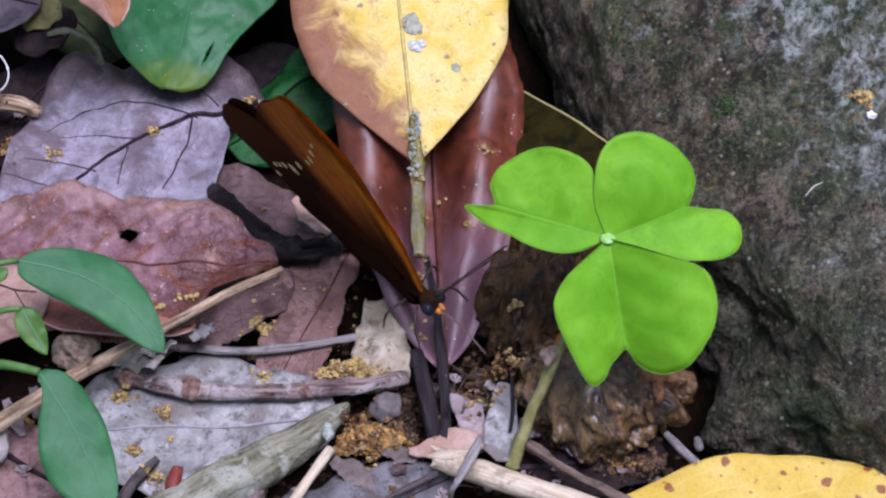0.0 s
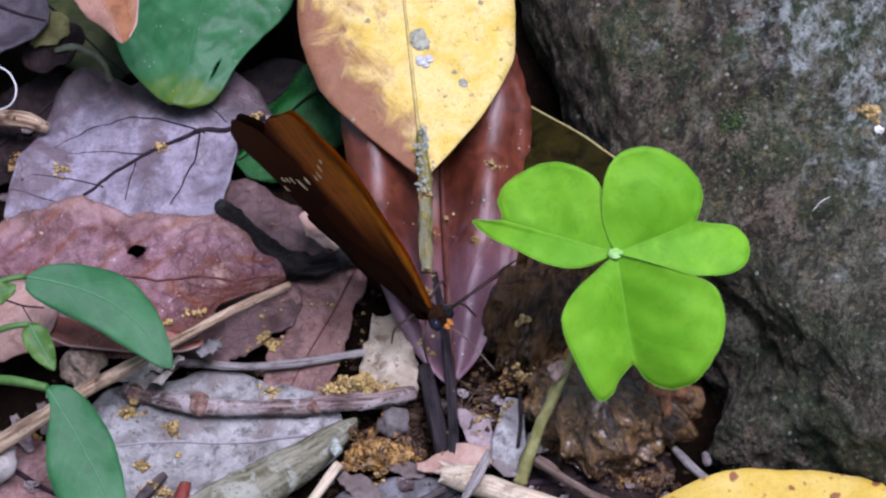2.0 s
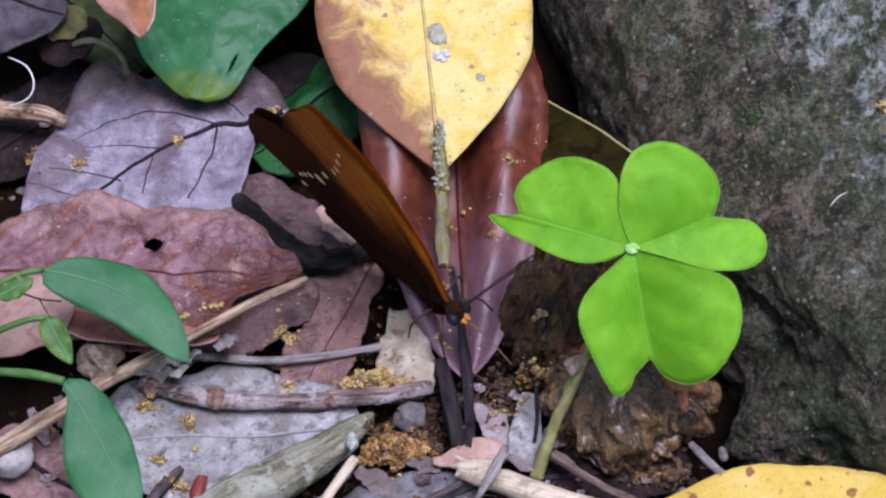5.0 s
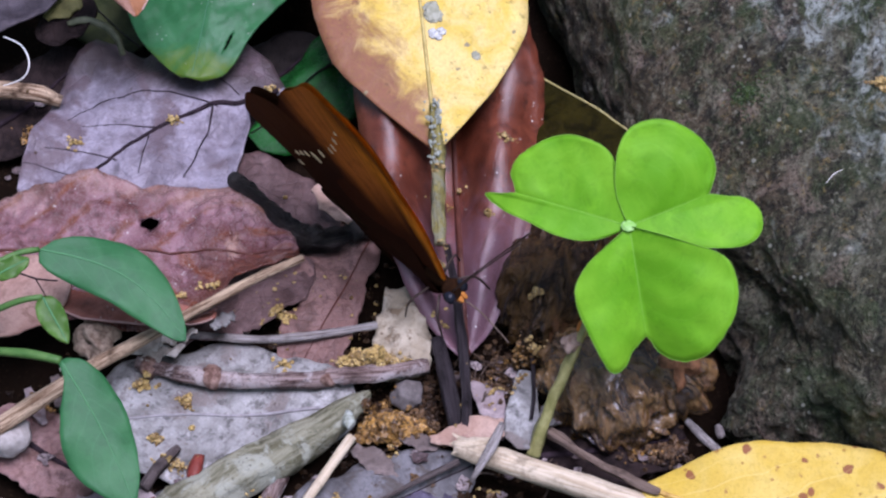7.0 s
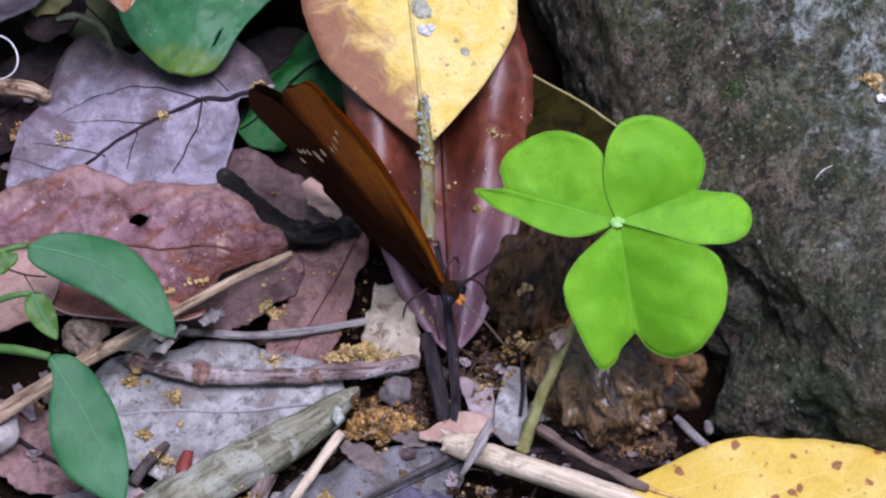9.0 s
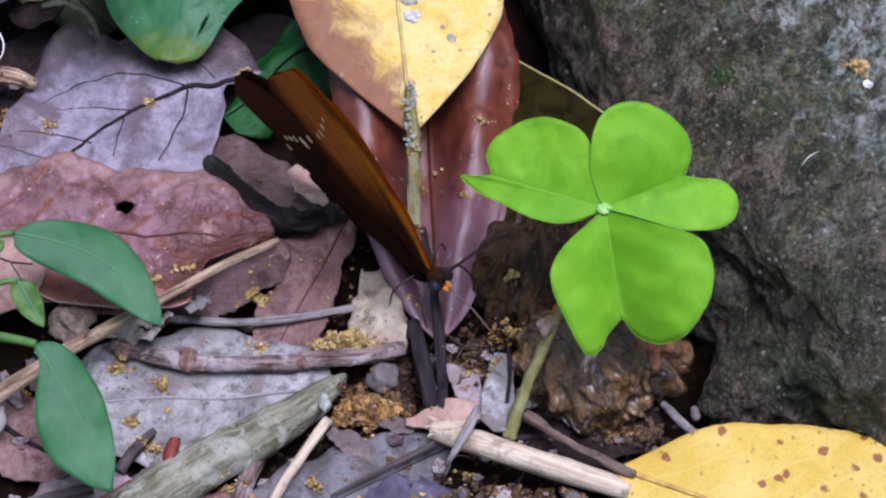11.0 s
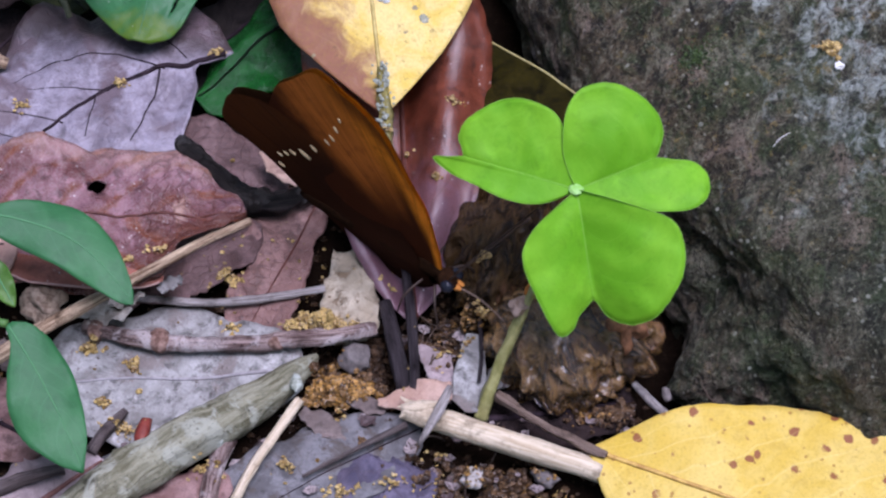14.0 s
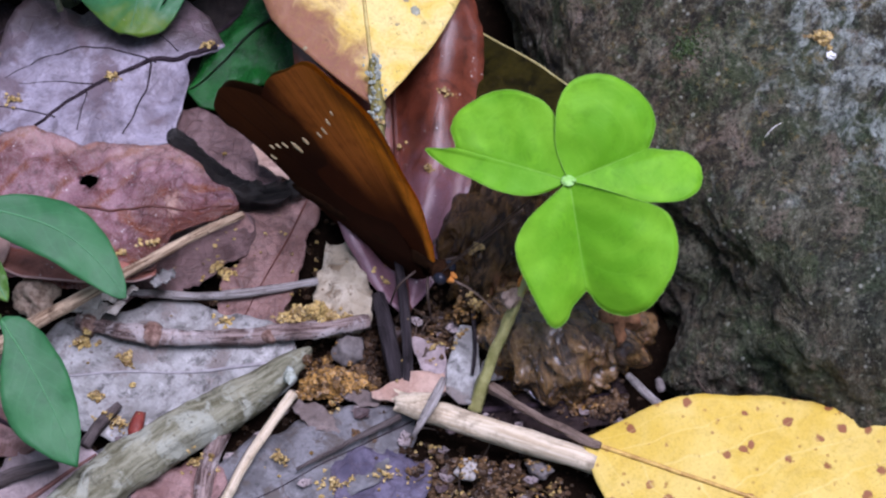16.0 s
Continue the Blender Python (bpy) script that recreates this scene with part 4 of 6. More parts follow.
leaf("dead_leaf", "grey-purple dead leaf, underside up", (-21.7, 190.3, 6.0), (-53.1, 176.0, 4.0), ((0, 0.4), (0.06, 0.7), (0.13, 1.2), (0.155, 2.0), (0.17, 4.4), (0.247, 8.8), (0.34, 11.8), (0.6, 12), (0.85, 6), (1, 0.3)),
     ((0, 5.0), (0.05, 9.4), (0.2, 9.6), (0.33, 10.4), (0.44, 12.2), (0.53, 15.6), (0.58, 15.0), (0.70, 12.2), (0.88, 5.8), (1, 0.3)), M_PURPLE, angular=True, sway=-0.05, ruffle=1.5, seed=11, rib=M_VEIN, rib_size=(0.42, 0.18), midrib=((-22.6, 189.9), (-24.6, 189.1), (-27.1, 188.0), (-30.3, 188.0), (-34.6, 186.0), (-37.7, 184.3), (-40.6, 181.8), (-45.0, 177.8), (-49.0, 175.0)),
     lines=(([(-27.2, 189.1), (-28.6, 190.7), (-30.4, 192.0)], 0.10, 0.05), ([(-29.8, 187.6), (-31.2, 188.3), (-36.5, 190.2), (-41.6, 189.8), (-45.9, 188.1), (-48.1, 186.2)], 0.13, 0.05),
            ([(-36.4, 184.7), (-37.8, 185.0), (-42.3, 185.5), (-46.3, 185.3)], 0.11, 0.05), ([(-41.6, 179.8), (-42.5, 180.3), (-46.7, 181.8), (-50.5, 182.1)], 0.11, 0.05),
            ([(-46.2, 177.3), (-47.0, 177.9), (-50.5, 179.5), (-53.2, 179.5)], 0.09, 0.04), ([(-30.4, 187.6), (-30.9, 184.2), (-32.3, 179.5), (-33.3, 176.9)], 0.14, 0.08), ([(-38.0, 183.7), (-38.4, 180.4), (-38.8, 177.9)], 0.10, 0.06)),
     n=70, m=30, jag=0.08)
leaf("dead_leaf", "red-brown dead leaf with a hole", (-66.4, 163.7, 8.5), (-19.0, 165.1, 7.5), 10.6, ((0, 1), (0.1, 6), (0.35, 8.7), (0.468, 9.1), (0.584, 10.0), (0.683, 10.5), (0.753, 10.4), (0.80, 9.7), (0.826, 8.2), (0.84, 4.6), (0.895, 2.9), (0.958, 1.0), (1, 0.2)), M_RUSSET, angular=True, a=0.55, b=0.5, ruffle=1.8, wave=0.19, seed=13, rib=M_MAROONRIB, rib_size=(0.24, 0.12), n=110, m=44, jag=0.09,
     holes=((0.634, 0.42, 0.026, 0.085),))
leaf("dead_leaf", "pinkish brown torn dead leaf", (-10.2, 171.0, 3.2), (-20.6, 148.5, 2.0), ((0, 1.2), (0.125, 1.8), (0.54, 4.0), (0.79, 5.0), (1, 4.4)), ((0, 1.5), (0.1, 4.8), (0.28, 6.3), (0.58, 4.5), (0.82, 3.0), (1, 1.8)), M_ROSE, angular=True, s0=0.06, s1=0.92, tear=0.08, ruffle=0.9, fold=0.1, seed=15, rib=M_MAROONRIB, rib_size=(0.14, 0.07), jag=0.3)
leaf("dead_leaf", "olive leaf with a pale rim leaning on the rock", (0.4, 200.7, -1.0), (23.5, 168.9, 16.0), 2.9, 6, M_OLIVE, up=(0, -0.2, 0.9), a=0.3, b=0.3, ruffle=0.4, seed=17, rim=M_RIM)
# the corner's shade is put into this leaf's dusky colour
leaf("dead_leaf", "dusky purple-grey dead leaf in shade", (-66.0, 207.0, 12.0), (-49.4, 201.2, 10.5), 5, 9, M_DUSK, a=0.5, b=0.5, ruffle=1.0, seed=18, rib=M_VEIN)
leaf("dead_leaf", "silver-grey dead leaf, dry and flat", (-11.7, 146.9, 2.2), (-42.8, 145.1, 2.6), 8.5, 9.2, M_GREY, a=0.5, b=0.42, ruffle=0.8, seed=19, rib=M_SLATEVEIN, rib_size=(0.26, 0.12), n=44, m=20, jag=0.1)
leaf("leaf_fragment", "tan crumbling leaf fragment", (-8.4, 162.6, 3.0), (-6.8, 150.5, 3.0), ((0, 2.0), (0.2, 3.4), (0.6, 3.9), (0.85, 3.2), (1, 1.5)), ((0, 0.6), (0.3, 2.3), (0.7, 3.3), (1, 2.2)), M_TAN, angular=True, tear=0.06, ruffle=1.3, wave=0.25, seed=21, jag=0.16, thick=0.9)
leaf("yellow_leaf", "fallen yellow leaf speckled with brown spots", (19.4, 135.4, 5.0), (70.2, 119.1, 5.0), ((0, 0.3), (0.074, 4.3), (0.135, 7.0), (0.26, 10.6), (0.39, 12.4), (0.54, 13.0), (0.8, 9), (1, 0.3)), ((0, 0.3), (0.06, 4.5), (0.15, 8.5), (0.35, 12), (0.6, 12), (0.85, 7), (1, 0.3)), M_YELLOW_SPOT, roll=11, sway=-0.03, ruffle=0.8, curl=-0.006, seed=23, rib=M_OCHREVEIN, rib_size=(0.30, 0.12), n=60, m=30, jag=0.06,
     petiole=([(21.3, 134.3, 5.2), (19.4, 135.4, 5.0), (14.1, 139.1, 4.0), (9.5, 143.4, 3.0)], [0.3, 0.55, 0.5, 0.62], M_BROWNPET))

leaf("leaf_fragment", "red-brown curled leaf margin with a pale edge", (-45.4, 157.2, 9.2), (-28.0, 155.3, 8.6), ((0, 1.4), (0.2, 1.5), (0.55, 1.2), (0.8, 0.9), (1, 0.5)), ((0, 1.5), (0.12, 1.9), (0.4, 2.1), (0.75, 1.7), (0.92, 0.9), (1, 0.2)), M_MARGIN, ruffle=0.35, curl=-0.10, seed=71, jag=0.05, rim=M_PINKRIM, rim_sides=(-1,))
leaf("leaf_fragment", "torn whitish leaf scrap", (-28.5, 154.5, 7.4), (-26.1, 156.4, 7.2), ((0, 0.6), (0.5, 1.1), (1, 0.3)), ((0, 0.4), (0.4, 0.9), (1, 0.5)), M_GREY, angular=True, ruffle=0.5, seed=72, jag=0.45)
for k, (p, q, w) in enumerate((((-37.8, 152.6, 5.2), (-32.4, 155.0, 5.8), 1.2), ((-36.8, 151.9, 5.0), (-31.6, 153.2, 5.4), 1.0), ((-34.4, 153.2, 6.2), (-30.2, 154.6, 6.2), 0.8))):
    leaf("leaf_fragment", "pale flaky leaf scrap beside a twig", p, q, ((0, 0.2), (0.3, w), (0.7, 0.8 * w), (1, 0.1)), ((0, 0.2), (0.4, w), (0.8, 0.6 * w), (1, 0.1)), M_PALEFLAKE, angular=True, ruffle=0.9, wave=0.4, seed=73 + k, jag=0.4)

# ---- twigs and sticks ----
twig("stick", "thick grey-green stick covered with lichen", [(-10.5, 147.1, 5.4), (-12.6, 145.4, 5.0), (-17.8, 141.7, 4.0), (-25.1, 136.9, 4.0), (-33.4, 130.6, 3.6), (-40.2, 123.8, 3.6)], [0.25, 1.3, 2.35, 2.7, 2.9, 2.9], M_LICHEN, "stick", knots=[((-12.8, 143.1, 6.2), (0.7, 1.2, 0.4)), ((-22.1, 137.6, 3.4), (1.8, 1.5, 1.5))], knot_material=M_LICHENPALE, sides=26, rough=0.20, seed=1, sub=12)
twig("twig", "knotted brown twig with peeling bark", [(-37.2, 152.0, 3.9), (-29.0, 149.9, 3.9), (-21.3, 149.5, 3.9), (-15.3, 149.8, 4.1), (-9.2, 150.3, 4.3), (-4.0, 151.5, 4.1)], [0.8, 1.0, 0.85, 1.0, 0.95, 0.7], M_TWIG,
     knots=[((-28.5, 149.9, 4.0), (1.35, 1.5, 1.35)), ((-35.7, 151.4, 3.9), (1.15, 1.25, 1.2)), ((-15.3, 149.7, 4.1), (1.1, 1.1, 1.1))], knot_material=M_KNOT, seed=2, rough=0.4, sub=10)
twig("twig", "thin dry grey twig on dead leaves", [(-32.3, 156.0, 3.7), (-23.5, 155.2, 3.7), (-15.8, 156.0, 3.7), (-9.9, 157.0, 3.9)], [0.40, 0.48, 0.44, 0.40], M_GREYTWIG, seed=3, rough=0.45)
twig("stalk", "long tan dry stalk", [(-18.2, 161.5, 11.0), (-24.4, 158.1, 11.0), (-33.6, 152.3, 10.5), (-41.8, 148.6, 8.0), (-53.8, 140.6, 6.0)], [0.40, 0.52, 0.62, 0.82, 1.0], M_TANTWIG, "stalk", seed=4)
twig("twig", "blackened forked twig among dead leaves", [(-26.9, 174.6, 8.0), (-23.5, 172.1, 6.5), (-18.7, 168.3, 5.5), (-14.8, 168.3, 5.5), (-10.9, 169.9, 5.0)], [1.0, 1.05, 1.35, 1.25, 0.95], M_DARK, knots=[((-17.7, 168.3, 5.5), (1.6, 1.5, 1.4)), ((-12.8, 169.2, 5.2), (1.3, 1.4, 1.3)), ((-26.8, 174.5, 8.0), (1.1, 1.0, 1.1))], seed=5, rough=0.7, sub=10)
twig("straw", "pale dry hollow stem with a frayed end", [(-0.9, 140.8, 4.2), (4.1, 138.9, 4.2), (10.9, 136.6, 4.0), (20.8, 133.1, 3.6)], [1.1, 1.35, 1.3, 1.2], M_STRAW, "straw", sides=12, seed=6, rough=0.2)
straw = [o for o in scene.objects if o.name.startswith("straw")][0]
for k, (dx, dy, dz) in enumerate(((-1.0, 0.5, 0.4), (-1.3, -0.3, 0.1), (-0.8, 0.3, -0.1), (-1.1, -0.6, -0.2))):
    start = Vector((0.6, 0.6 - 0.4 * k, 0.5))
    tube("splinter", [start + Vector((1.4, -0.4, 0)), start, start + Vector((dx, dy, dz))], [0.35, 0.32, 0.08], M_STRAW, straw, "frayed end", sides=6, seed=k, rough=0.3, squash=0.5)
twig("twig", "thin pale twig with a broken end", [(-12.5, 141.8, 4.5), (-14.9, 138.0, 4.2), (-17.5, 133.5, 4.0), (-20.1, 127.9, 3.6)], [0.65, 0.6, 0.55, 0.5], M_STRAW, seed=7)
twig("stalk", "slender blackish leaf stalk lying on litter", [(-1.9, 165.7, 7.5), (-0.8, 159.9, 5.0), (0.0, 153.2, 3.5), (0.4, 143.8, 2.5)], [0.4, 0.5, 0.6, 0.6], M_PETIOLE, "stalk", seed=8)
twig("stalk", "dark flattened leaf stalk", [(-3.0, 155.7, 3.0), (-1.9, 150.0, 2.5), (-0.8, 143.9, 2.0)], [0.75, 1.0, 0.9], M_PETIOLE, "stalk", seed=9)

# ---- litter between and beneath ----
leaf("leaf_fragment", "pinkish torn leaf scrap", (-3.8, 142.6, 3.0), (4.5, 143.0, 3.4), ((0, 0.3), (0.3, 1.2), (0.55, 2.5), (0.8, 2.2), (1, 1.4)), ((0, 0.6), (0.4, 1.6), (0.8, 1.9), (1, 0.5)), M_PALEPINK, angular=True, ruffle=0.6, seed=41, jag=0.14)
leaf("leaf_fragment", "pale grey leaf scrap beside the stalk", (7.0, 151.5, 3.0), (6.3, 141.3, 2.6), ((0, 0.9), (0.1, 1.3), (0.7, 2.0), (1, 1.0)), ((0, 0.8), (0.5, 1.9), (0.85, 2.0), (1, 0.4)), M_GREY, angular=True, ruffle=0.5, seed=42, jag=0.06)
leaf("leaf_fragment", "pale grey leaf scrap", (8.3, 144.8, 1.5), (12.3, 149.0, 1.5), ((0, 0.3), (0.4, 1.6), (1, 0.2)), ((0, 0.3), (0.5, 1.7), (1, 0.3)), M_GREY, angular=True, ruffle=0.4, seed=43, jag=0.08)
leaf("leaf_fragment", "pinkish grey leaf scrap", (0.7, 150.4, 2.2), (4.6, 145.3, 2.0), ((0, 0.2), (0.5, 2.3), (1, 0.3)), ((0, 0.3), (0.6, 1.6), (1, 0.8)), M_MAUVE, angular=True, ruffle=0.5, seed=44, jag=0.1)
leaf("leaf_fragment", "small grey-brown leaf scrap", (-7.1, 143.6, 2.0), (-2.9, 142.0, 2.0), ((0, 0.3), (0.5, 1.2), (1, 0.4)), ((0, 0.8), (0.6, 1.2), (1, 0.3)), M_SHARD, angular=True, ruffle=0.5, seed=45, jag=0.3)
leaf("leaf_fragment", "small grey-brown leaf shard", (-12.3, 142.0, 2.0), (-7.3, 138.4, 2.0), ((0, 0.4), (0.5, 1.5), (1, 0.5)), ((0, 0.8), (0.6, 1.7), (1, 0.3)), M_SHARD, angular=True, ruffle=0.5, seed=46, jag=0.3)
leaf("leaf_fragment", "grey-brown leaf shard in shade", (-46.6, 151.2, 2.4), (-44.4, 145.4, 2.6), ((0, 0.3), (0.5, 1.3), (1, 0.4)), ((0, 0.6), (0.6, 1.1), (1, 0.3)), M_SHARD, angular=True, ruffle=0.5, seed=83, jag=0.3)
leaf("leaf_fragment", "mauve leaf shard in shade", (-49.6, 149.6, 2.2), (-47.2, 144.8, 2.4), ((0, 0.3), (0.4, 1.0), (1, 0.3)), ((0, 0.4), (0.5, 1.2), (1, 0.3)), M_MAUVE, angular=True, ruffle=0.5, seed=84, jag=0.3)
leaf("dead_leaf", "grey weathered dead leaf with dark specks", (1.0, 139.9, 1.6), (-23.5, 126.2, 1.6), 5.4, 6.5, M_DULLGREY, a=0.45, b=0.4, ruffle=0.8, seed=47, rib=M_VEIN, rib_size=(0.09, 0.05), jag=0.15)
leaf("dead_leaf", "bluish purple decayed leaf", (-8.3, 133.6, 2.0), (2.8, 131.5, 2.0), 3.6, 4.5, M_SLATE, a=0.4, b=0.4, ruffle=0.9, seed=48, jag=0.25)
leaf("dead_leaf", "greyish pink dead leaf", (-35.5, 135.5, 1.8), (-27.9, 128.1, 1.8), 4.0, 4.0, M_DULLGREY, a=0.4, b=0.4, ruffle=0.9, seed=49, jag=0.2)
leaf("dead_leaf", "greyish pink dead leaf", (-29.7, 127.9, 2.2), (-20.1, 133.6, 2.0), 3.2, 3.5, M_PINK, a=0.4, b=0.4, ruffle=0.8, seed=50, jag=0.2)
leaf("dead_leaf", "mauve-grey dead leaf on the soil", (-44.4, 127.8, 2.4), (-34.0, 135.7, 2.0), 5.5, 5.0, M_MAUVE, a=0.4, b=0.45, ruffle=0.9, seed=51, rib=M_REDVEIN, jag=0.15)
leaf("dead_leaf", "pale tan-pink dead leaf", (-62.0, 157.0, 8.6), (-44.4, 158.0, 10.6), ((0, 3.0), (0.4, 4.8), (0.625, 5.1), (0.78, 4.9), (0.943, 1.8), (1, 0.3)), ((0, 3.0), (0.4, 5.8), (0.676, 5.8), (0.847, 4.5), (0.98, 1.6), (1, 0.3)), M_BLUSH, angular=True, ruffle=0.6, seed=52, rib=M_VEIN, rib_size=(0.15, 0.1), jag=0.06, midrib=((-57.0, 161.6), (-51.0, 160.5), (-48.2, 159.4), (-45.8, 159.0)), lines=(([(-48.4, 159.4), (-47.2, 157.4), (-46.4, 156.2)], 0.08, 0.04),))
leaf("dead_leaf", "dark brown rotting dead leaf", (-35.3, 156.6, 3.0), (-17.4, 165.7, 3.4), 4.4, 4.6, M_UMBER, a=0.45, b=0.45, ruffle=0.9, seed=53, jag=0.3)
# pink leaf darkened to umber: the butterfly's shadow put into its colour
leaf("dead_leaf", "pinkish dead leaf under the forked twig, wing shade in its colour", (-29.3, 180.2, 5.0), (-14.9, 169.4, 4.0), 4.4, 4.4, M_UMBER, a=0.45, b=0.45, ruffle=0.8, seed=54, jag=0.15)
leaf("leaf_fragment", "pale pink leaf scrap in litter", (-17.5, 173.7, 8.0), (-13.1, 169.2, 7.4), ((0, 1.2), (0.4, 1.5), (1, 0.4)), ((0, 0.5), (0.5, 1.6), (1, 0.5)), M_PALEPINK, angular=True, a=0.5, b=0.5, ruffle=0.4, seed=55, jag=0.2)
# its near-black colour stands in for shade beneath the green leaves
leaf("dead_leaf", "dead leaf under green leaves, dark with painted shade", (-31.2, 187.3, 1.5), (-17.2, 201.6, 1.0), 6, 6, M_SHADELEAF, a=0.45, b=0.45, ruffle=0.8, seed=56, rib=M_VEIN, jag=0.12)
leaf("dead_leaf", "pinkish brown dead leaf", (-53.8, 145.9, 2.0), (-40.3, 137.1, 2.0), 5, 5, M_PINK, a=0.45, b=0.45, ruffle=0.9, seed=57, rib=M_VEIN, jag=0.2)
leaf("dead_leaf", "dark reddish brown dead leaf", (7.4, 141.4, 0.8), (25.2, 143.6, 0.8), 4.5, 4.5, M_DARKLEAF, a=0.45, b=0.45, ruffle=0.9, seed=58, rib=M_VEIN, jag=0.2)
# leaves of the far left corner, its shade put into their dark colours
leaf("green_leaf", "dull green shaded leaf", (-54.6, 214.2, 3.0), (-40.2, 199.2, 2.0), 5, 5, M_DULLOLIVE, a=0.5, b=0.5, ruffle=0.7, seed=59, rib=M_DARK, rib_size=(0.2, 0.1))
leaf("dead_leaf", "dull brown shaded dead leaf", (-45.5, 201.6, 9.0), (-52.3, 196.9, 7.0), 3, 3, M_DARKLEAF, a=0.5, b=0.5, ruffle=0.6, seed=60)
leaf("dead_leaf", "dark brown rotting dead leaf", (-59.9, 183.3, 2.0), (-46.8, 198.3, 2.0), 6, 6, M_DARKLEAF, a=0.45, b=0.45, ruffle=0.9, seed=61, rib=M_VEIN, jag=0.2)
leaf("leaf_fragment", "dim khaki leaf fragment", (-51.4, 199.2, 8.4), (-47.6, 203.4, 9.0), ((0, 0.4), (0.4, 1.6), (0.8, 1.8), (1, 0.8)), ((0, 0.4), (0.35, 2.2), (0.75, 2.4), (1, 0.6)), M_KHAKI, angular=True, ruffle=0.5, seed=81, jag=0.15)
twig("stalk", "curved pale green leaf stalk", [(-48.6, 198.4, 8.2), (-46.4, 198.8, 8.4), (-43.9, 198.0, 8.0), (-42.4, 196.6, 7.4), (-41.8, 195.2, 6.0)], [0.3, 0.5, 0.45, 0.4, 0.35], M_DULLSTALK, "stalk", seed=21)
twig("fibre", "curled white plant fibre", [(-55.8, 194.9, 10.0), (-53.3, 192.7, 11.0), (-52.1, 190.1, 11.0), (-52.8, 188.5, 10.0), (-55.3, 188.1, 9.0)], [0.09, 0.10, 0.10, 0.09, 0.06], M_WHITE, "fibre", sides=6, rough=0.05, seed=22)
twig("straw", "flat dry tan straw in litter", [(-58.0, 189.9, 6.0), (-52.4, 189.4, 6.0), (-48.9, 188.8, 5.0)], [1.1, 1.1, 0.8], M_TANTWIG, "straw", seed=23)
twig("twig", "short grey-brown twig broken at both ends", [(-35.4, 136.2, 3.0), (-34.0, 138.6, 3.2), (-31.8, 141.2, 3.4)], [0.7, 0.65, 0.5], M_DRAB, seed=24)
twig("twig", "thin grey-brown crooked twig", [(-12.0, 133.0, 3.0), (-6.5, 136.1, 3.2), (-0.6, 139.3, 3.4)], [0.2, 0.3, 0.42], M_DRAB, seed=25)
twig("twig", "drab brown broken twig", [(-47.0, 130.4, 3.4), (-42.8, 132.5, 3.4), (-38.1, 133.9, 3.4)], [0.9, 0.8, 0.6], M_DRAB, seed=26)
twig("twig", "brown decayed side branch", [(-20.6, 138.1, 2.6), (-21.9, 133.5, 2.2), (-22.4, 128.0, 2.0)], [1.2, 1.0, 0.9], M_TWIG, seed=27)
twig("twig", "thin pinkish broken twig", [(25.0, 144.7, 3.0), (26.9, 142.3, 3.0), (29.2, 139.8, 3.0)], [0.4, 0.5, 0.5], M_GREYTWIG, seed=28)
twig("twig", "thin dark rootlet beside a leaf scrap", [(7.8, 153.5, 3.0), (7.9, 148.0, 3.4), (7.5, 144.8, 3.2)], [0.2, 0.25, 0.2], M_PETIOLE, seed=29)
twig("splinter", "grey flat splinter across the straw", [(4.3, 142.6, 6.2), (2.9, 139.1, 6.6), (0.7, 135.7, 5.0)], [0.35, 0.65, 0.2], M_GREYTWIG, "splinter", squash=0.3, seed=30)
twig("splinter", "tan frayed straw splinter", [(-1.2, 140.6, 5.0), (1.0, 140.5, 5.4), (3.4, 141.0, 5.2)], [0.3, 0.7, 0.3], M_STRAW, "splinter", squash=0.4, seed=31)
tagged(lump("seed_husk", (-41.9, 154.4, 5.4), (2.3, 2.7, 2.3), M_NUT, 7, 30, rough=0.6, level=4), "rough grey-brown seed husk in the litter", "seed husk")
tagged(lump("bract", (-29.8, 138.5, 3.2), (0.85, 2.0, 0.7), M_RED, 8, -12, rough=0.3), "small dark red bract on soil", "bract")
tagged(lump("pebble", (-50.9, 142.0, 4.2), (2.6, 2.2, 1.8), M_PALE, 14, 25, rough=0.35, level=3), "pale grey rounded stone in the litter", "pebble")
tagged(lump("pebble", (6.9, 133.4, 1.6), (1.6, 1.2, 1.0), M_PALE, 9, 20, rough=0.5, level=3), "pale rough small stone on soil", "pebble")
tagged(lump("pebble", (14.7, 133.6, 1.4), (1.5, 1.0, 0.8), M_PEBBLE, 10, -15, rough=0.4, level=3), "grey rough small stone on soil", "pebble")
tagged(lump("pebble", (28.7, 143.9, 2.0), (0.5, 0.9, 0.4), M_PEBBLE, 11, 10, rough=0.5, level=3), "grey thin flake of stone beside the rock", "pebble")

